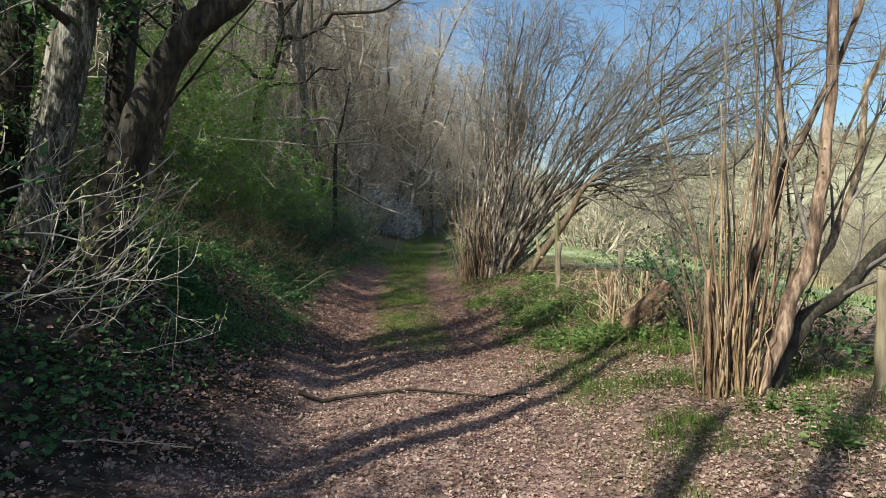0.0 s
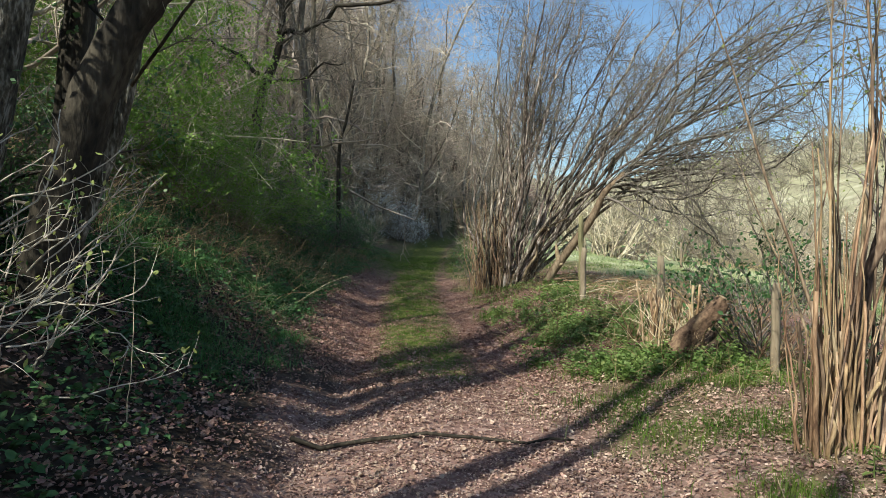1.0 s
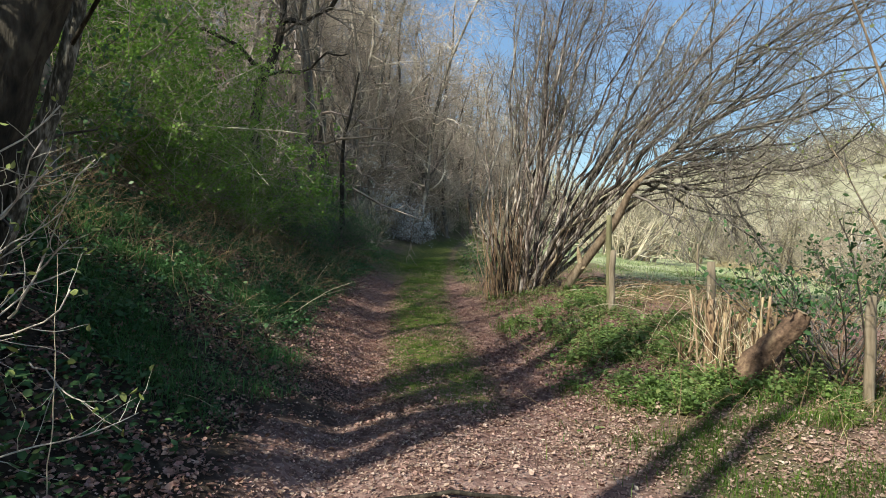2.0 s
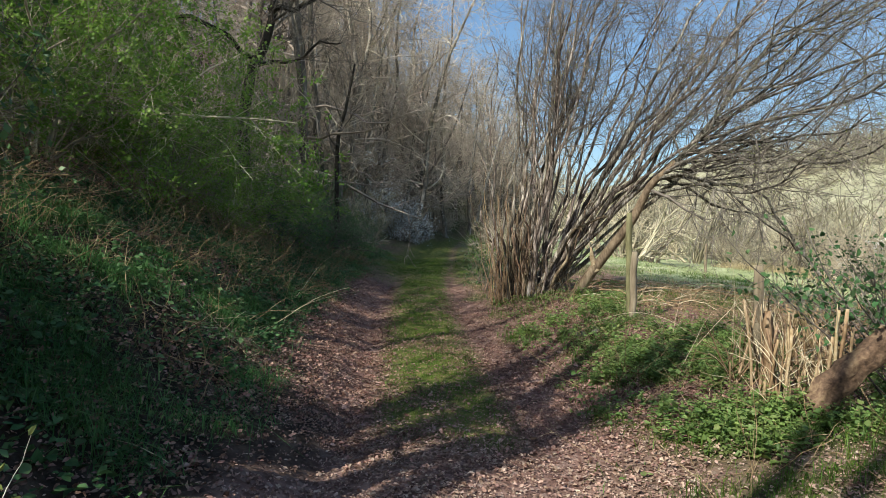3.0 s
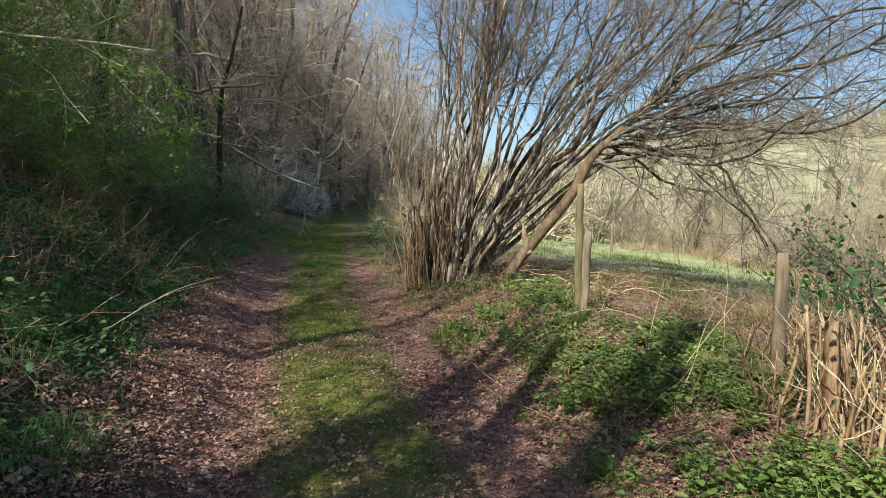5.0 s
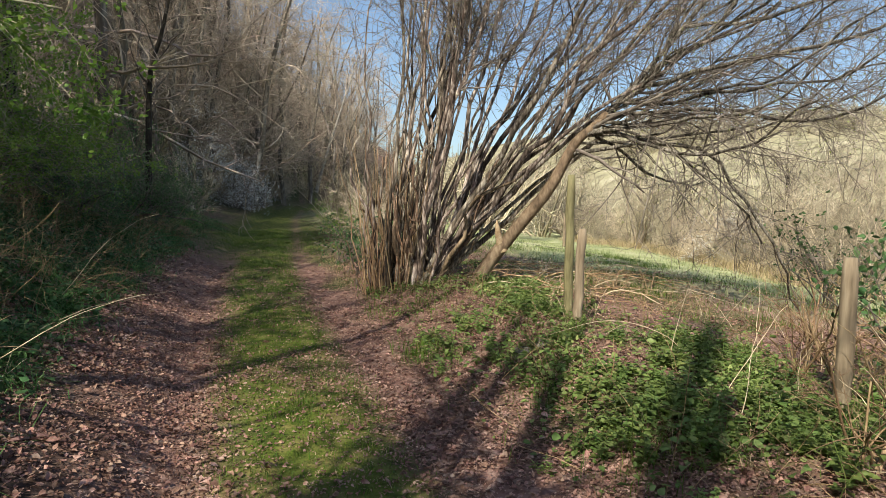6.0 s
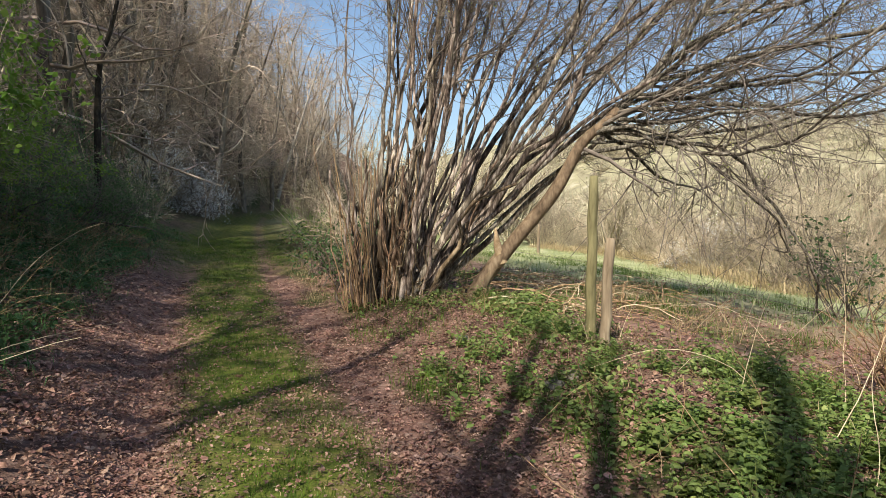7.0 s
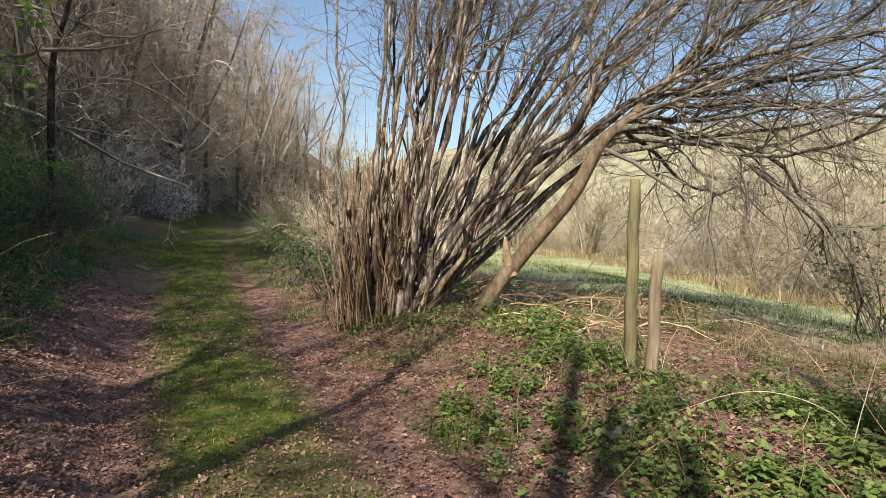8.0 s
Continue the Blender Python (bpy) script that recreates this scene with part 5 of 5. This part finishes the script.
x, y = scatter(70000, -2.4, 5.0, 1.6, 9.0, lambda x, y: np.clip((0.3 + 0.7 * step(0.35, 0.6, bumps(x, y, 0.3, 23))) * (1.2 - 0.1 * y) * (1 - 0.8 * bank_shade_cover(x, y)), 0, 1))
C = np.stack([x, y, height(x, y) + rng.uniform(0.002, 0.02, len(x))], -1)
L = rng.uniform(0.010, 0.030, len(x))
v, f = kite_mesh(C, rng.normal(size=C.shape) * np.array([1, 1, 0.3]), ground_normal(x, y) + rng.normal(0, 0.5, C.shape), L, L * rng.uniform(0.4, 0.9, len(x)))
stuff("leaf_crumbs", mesh_of("leaf_crumbs", v, f, M_DEAD), "broken crumbs of dead leaves trodden into the track", "leaf litter")
x, y = scatter(60000, -2.8, 2.2, 8.2, 16.0, lambda x, y: np.clip((1 - 0.7 * turf_cover(x, y)) * (0.35 + 0.65 * step(0.35, 0.6, bumps(x, y, 0.3, 25))) * (1.3 - 0.1 * (y - 8)), 0, 1))
C = np.stack([x, y, height(x, y) + rng.uniform(0.002, 0.022, len(x))], -1)
L = rng.uniform(0.010, 0.028, len(x))
v, f = kite_mesh(C, rng.normal(size=C.shape) * np.array([1, 1, 0.35]), ground_normal(x, y) + rng.normal(0, 0.55, C.shape), L, L * rng.uniform(0.4, 0.9, len(x)))
stuff("leaf_crumbs", mesh_of("leaf_crumbs", v, f, M_REDLEAF), "reddish crumbs of dead leaves in the wheel ruts", "leaf litter")


def grass(name, n, box, keep, tall, wide, lean, mat, label):
    x, y = scatter(n, *box, keep)
    C = np.stack([x, y, height(x, y) - 0.01], -1)
    v, f = blade_mesh(C, rng.uniform(lean[0], lean[1], len(x)), rng.uniform(tall[0], tall[1], len(x)) * (0.5 + bumps(x, y, 0.35, 31)), rng.uniform(wide[0], wide[1], len(x)))
    stuff(name, mesh_of(name, v, f, mat), label, "grass")


def tufted(x, y, seed, size=0.55):
    return step(0.5, 0.75, bumps(x, y, size, seed))


reseed(117)
grass("track_grass", 36000, (-3.0, 1.0, 8.2, 30), lambda x, y: turf_cover(x, y) * (0.4 + 0.6 * tufted(x, y, 41, 0.2)), (0.03, 0.10), (0.003, 0.006), (0.2, 0.9), M_GRASS, "short grass along the middle of the track")
grass("bank_grass", 64000, (-7.0, -1.7, 6.5, 30), lambda x, y: np.clip(herb_cover(x, y) * (0.12 + tufted(x, y, 42)) * (1 - 0.6 * step(3, 6, -off_track(x, y))), 0, 1), (0.12, 0.40), (0.004, 0.008), (0.7, 1.35), M_DEEPGRASS, "long dark green grass tufts on the shady bank")
grass("verge_grass", 30000, (0.3, 9.0, 4.0, 24), lambda x, y: np.clip((herb_cover(x, y) + 0.25 * step(0.9, 1.6, off_track(x, y))) * (0.1 + tufted(x, y, 43)) , 0, 1), (0.06, 0.24), (0.003, 0.007), (0.3, 1.1), M_GRASS, "fresh grass tufts in the sunny verge")
grass("near_grass", 17000, (1.0, 5.0, 2.2, 8.0), lambda x, y: np.clip(step(1.3, 2.2, off_track(x, y)) * (0.04 + step(0.50, 0.70, bumps(x, y, 0.6, 46))), 0, 1), (0.04, 0.20), (0.003, 0.006), (0.4, 1.2), M_GRASS, "small tufts of fresh grass in the leaf litter")
grass("track_straw", 5000, (-3.0, 1.0, 8.2, 26), lambda x, y: turf_cover(x, y) * (0.3 + 0.7 * tufted(x, y, 47, 0.3)), (0.02, 0.07), (0.002, 0.005), (0.5, 1.3), M_STRAW, "dead straw-coloured grass among the green along the track")
grass("dry_grass", 5500, (-4.5, 5.0, 3.5, 22), lambda x, y: np.clip((herb_cover(x, y) + 0.5 * step(3.0, 4.0, off_track(x, y))) * tufted(x, y, 44, 0.8), 0, 1), (0.10, 0.38), (0.002, 0.005), (0.6, 1.2), M_STRAW, "dry straw-coloured grass")
grass("meadow_grass", 26000, (4.0, 18.0, 9.0, 44), lambda x, y: meadow_cover(x, y) * (0.2 + 0.8 * tufted(x, y, 45, 1.2)), (0.06, 0.22), (0.008, 0.018), (0.3, 1.0), M_MEADOW, "pale green meadow grass")
grass("tall_dry_grass", 14000, (9.5, 20.0, 11.0, 46), lambda x, y: np.exp(-((x - np.interp(y, [13, 21.5, 28.5, 35, 50], [11.6, 13.4, 15.8, 17.4, 18.0])) / 0.7) ** 2), (0.25, 0.75), (0.008, 0.018), (0.3, 1.0), M_STRAW, "tall pale dry grass along the foot of the thicket")


def herbs(name, n, box, keep, tall, size, mat, label, tilt=0.7):
    x, y = scatter(n, *box, keep)
    lift = rng.random(len(x)) ** 1.3 * tall * (0.25 + 1.1 * bumps(x, y, 0.4, 51))
    C = np.stack([x, y, height(x, y) + 0.02 + lift], -1)
    ax = rng.normal(size=C.shape) * np.array([1, 1, 0.35])
    L = rng.uniform(0.6, 1.4, len(x)) * size
    v, f = leaf_mesh(C, ax, np.array([0, 0, 1.0]) + rng.normal(0, tilt * 0.6, C.shape), L, L * rng.uniform(0.55, 0.85, len(x)), 0.2)
    stuff(name, mesh_of(name, v, f, mat), label, "herbs")


reseed(118)
herbs("ground_herbs", 3200, (0.5, 3.6, 7.5, 16), lambda x, y: np.clip(herb_cover(x, y) * (0.12 + step(0.40, 0.65, bumps(x, y, 0.9, 52))), 0, 1), 0.16, 0.05, M_HERB, "bright green low herbs beside the track")


def nettle(n, tall, leaf):
    """A young nettle: upright stems with crossed pairs of toothed leaves, smaller to the top."""
    ob = thing("nettle", (0, 0, 0), "fresh green nettle plant in the sunny verge", "plant", "nettles in the verge")
    st = np.concatenate([rng.normal(0, 0.06, (n, 2)), np.full((n, 1), -0.03)], 1)
    P, R = grow(st, rng.normal(0, 0.2, (n, 3)) + np.array([0, 0, 1.0]), rng.uniform(0.5, 1.0, n) * tall, np.full(n, 0.0035), 8, 0.06, 0.05 * np.ones(n), 0.5)
    v, f = tubes(P, R, 4)
    part("branchwork", mesh_of("branchwork", v, f, M_HERB, smooth=True), ob, "", "stuff")
    q, ax, nr, ln = [], [], [], []
    for s in range(n):
        for i in range(2, 8):
            turn = i * 1.57 + s
            for k in (0, math.pi):
                out = np.array([math.cos(turn + k), math.sin(turn + k), rng.uniform(-0.35, 0.35)])
                size = leaf * (1.15 - 0.09 * i) * rng.uniform(0.75, 1.25)
                q.append(P[s, i] + out * size * 0.55)
                ax.append(out)
                nr.append(np.array([0, 0, 1.0]) + rng.normal(0, 0.25, 3))
                ln.append(size)
    ln = np.array(ln)
    v, f = leaf_mesh(np.array(q), np.array(ax), np.array(nr), ln, ln * 0.68, 0.18)
    part("foliage", mesh_of("foliage", v, f, M_HERB), ob, "", "stuff")
    return ob


reseed(119)
kinds = [nettle(6, 0.26, 0.062), nettle(8, 0.20, 0.055), nettle(5, 0.32, 0.066), nettle(9, 0.14, 0.046)]
broad = [nettle(7, 0.24, 0.09), nettle(9, 0.18, 0.08)]
for k, proto in enumerate(broad):
    tagged(proto, "broad-leaved pale green plant in the sunny verge", "plant", "broad-leaved plants in the verge")
    proto.name = "verge_plant"
    cx, cy = ((1.75, 10.7), (2.35, 9.75))[k]
    plant(proto, [(cx + px, cy + py, rng.uniform(0, 6.28), rng.uniform(0.7, 1.15)) for px, py in rng.normal(0, 0.3, (15, 2))])
xs, ys = scatter(185, 0.6, 3.6, 7.6, 15.5, lambda x, y: np.clip(herb_cover(x, y) * step(0.36, 0.6, bumps(x, y, 0.9, 52)) * (1.2 - 0.06 * (y - 7)), 0, 1))
xn, yn = scatter(30, 1.9, 4.6, 3.2, 8.6, lambda x, y: np.clip(step(0.40, 0.6, bumps(x, y, 0.8, 57)) * (0.3 + 0.7 * step(1.9, 2.6, x)), 0, 1))
xs, ys = np.concatenate([xs, xn]), np.concatenate([ys, yn])
for k in range(4):
    plant(kinds[k], [(px, py, rng.uniform(0, 6.28), rng.uniform(0.7, 1.25)) for px, py in zip(xs[k::4], ys[k::4])])
reseed(120)
herbs("verge_ivy", 4500, (0.5, 3.6, 10.5, 19.0), lambda x, y: np.clip(herb_cover(x, y) * (0.1 + step(0.4, 0.6, bumps(x, y, 0.7, 53))), 0, 1), 0.10, 0.05, M_HERB, "ground ivy beside the track")
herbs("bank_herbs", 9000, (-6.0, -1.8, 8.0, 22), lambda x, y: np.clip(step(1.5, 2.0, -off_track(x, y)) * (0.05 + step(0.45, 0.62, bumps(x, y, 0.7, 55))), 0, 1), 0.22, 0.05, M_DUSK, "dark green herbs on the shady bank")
herbs("bank_ivy", 17000, (-5.5, -1.6, 2.0, 20), lambda x, y: np.clip(step(1.5, 2.0, -off_track(x, y)) * (0.08 + step(0.42, 0.62, bumps(x, y, 0.8, 54))), 0, 1), 0.16, 0.055, M_IVY, "dark ivy and herbs on the shady bank")
reseed(121)
x, y = scatter(2600, -7.0, -2.2, 8.0, 24, lambda x, y: np.clip(step(1.6, 2.4, -off_track(x, y)) * (0.15 + step(0.42, 0.6, bumps(x, y, 0.9, 61))), 0, 1))
way = np.stack([rng.normal(0.15, 0.7, len(x)), rng.normal(-0.1, 0.7, len(x)), rng.uniform(0.15, 0.9, len(x))], -1)
P, R = grow(np.stack([x, y, height(x, y)], -1), way, rng.uniform(0.25, 0.9, len(x)), rng.uniform(0.002, 0.005, len(x)), 7, 0.16, -0.03 * np.ones(len(x)), 0.5)
B, RB = spawn(P, R, 2, (0.3, 0.9), (25, 60), (0.1, 0.35), 4, 0.15, 0.0, 0.6, least=0.0018)
v, f = joined([tubes(P, R, 4), tubes(B, RB, 3)])
stuff("undergrowth", mesh_of("undergrowth", v, f, M_SHOOT, smooth=True), "thin dry stems and twigs tangled over the bank", "undergrowth")
x, y = scatter(26000, -7.0, -1.6, 5.5, 22, lambda x, y: np.clip(step(1.2, 1.8, -off_track(x, y)) * (0.06 + step(0.46, 0.62, bumps(x, y, 1.1, 62))) * (0.25 + 0.75 * step(8, 10, y)), 0, 1))
C = np.stack([x, y, height(x, y) + rng.uniform(0.005, 0.05, len(x))], -1)
L = rng.uniform(0.02, 0.05, len(x))
v, f = leaf_mesh(C, rng.normal(size=C.shape) * np.array([1, 1, 0.3]), ground_normal(x, y) + rng.normal(0, 0.5, C.shape), L, L * rng.uniform(0.45, 0.8, len(x)), 0.3)
# darker red leaf colour here also stands in for the bank's shade
stuff("bank_litter", mesh_of("bank_litter", v, f, M_REDLEAF), "patches of curled brown dead leaves on the bank", "leaf litter")
x, y = scatter(330, 0.6, 4.6, 6.5, 16, lambda x, y: np.clip(step(1.1, 1.9, off_track(x, y)) * (0.25 + step(0.4, 0.6, bumps(x, y, 0.8, 63))), 0, 1))
way = np.stack([rng.normal(0, 0.7, len(x)), rng.normal(0, 0.7, len(x)), rng.uniform(0.2, 1.0, len(x))], -1)
P, R = grow(np.stack([x, y, height(x, y)], -1), way, rng.uniform(0.25, 0.8, len(x)), rng.uniform(0.0018, 0.004, len(x)), 7, 0.14, -0.02 * np.ones(len(x)), 0.5)
B, RB = spawn(P, R, 2, (0.3, 0.9), (25, 60), (0.1, 0.3), 4, 0.15, 0.0, 0.6, least=0.0015)
v, f = joined([tubes(P, R, 4), tubes(B, RB, 3)])
stuff("verge_stems", mesh_of("verge_stems", v, f, M_SHOOT, smooth=True), "thin pale dry stems standing among the nettles", "undergrowth")
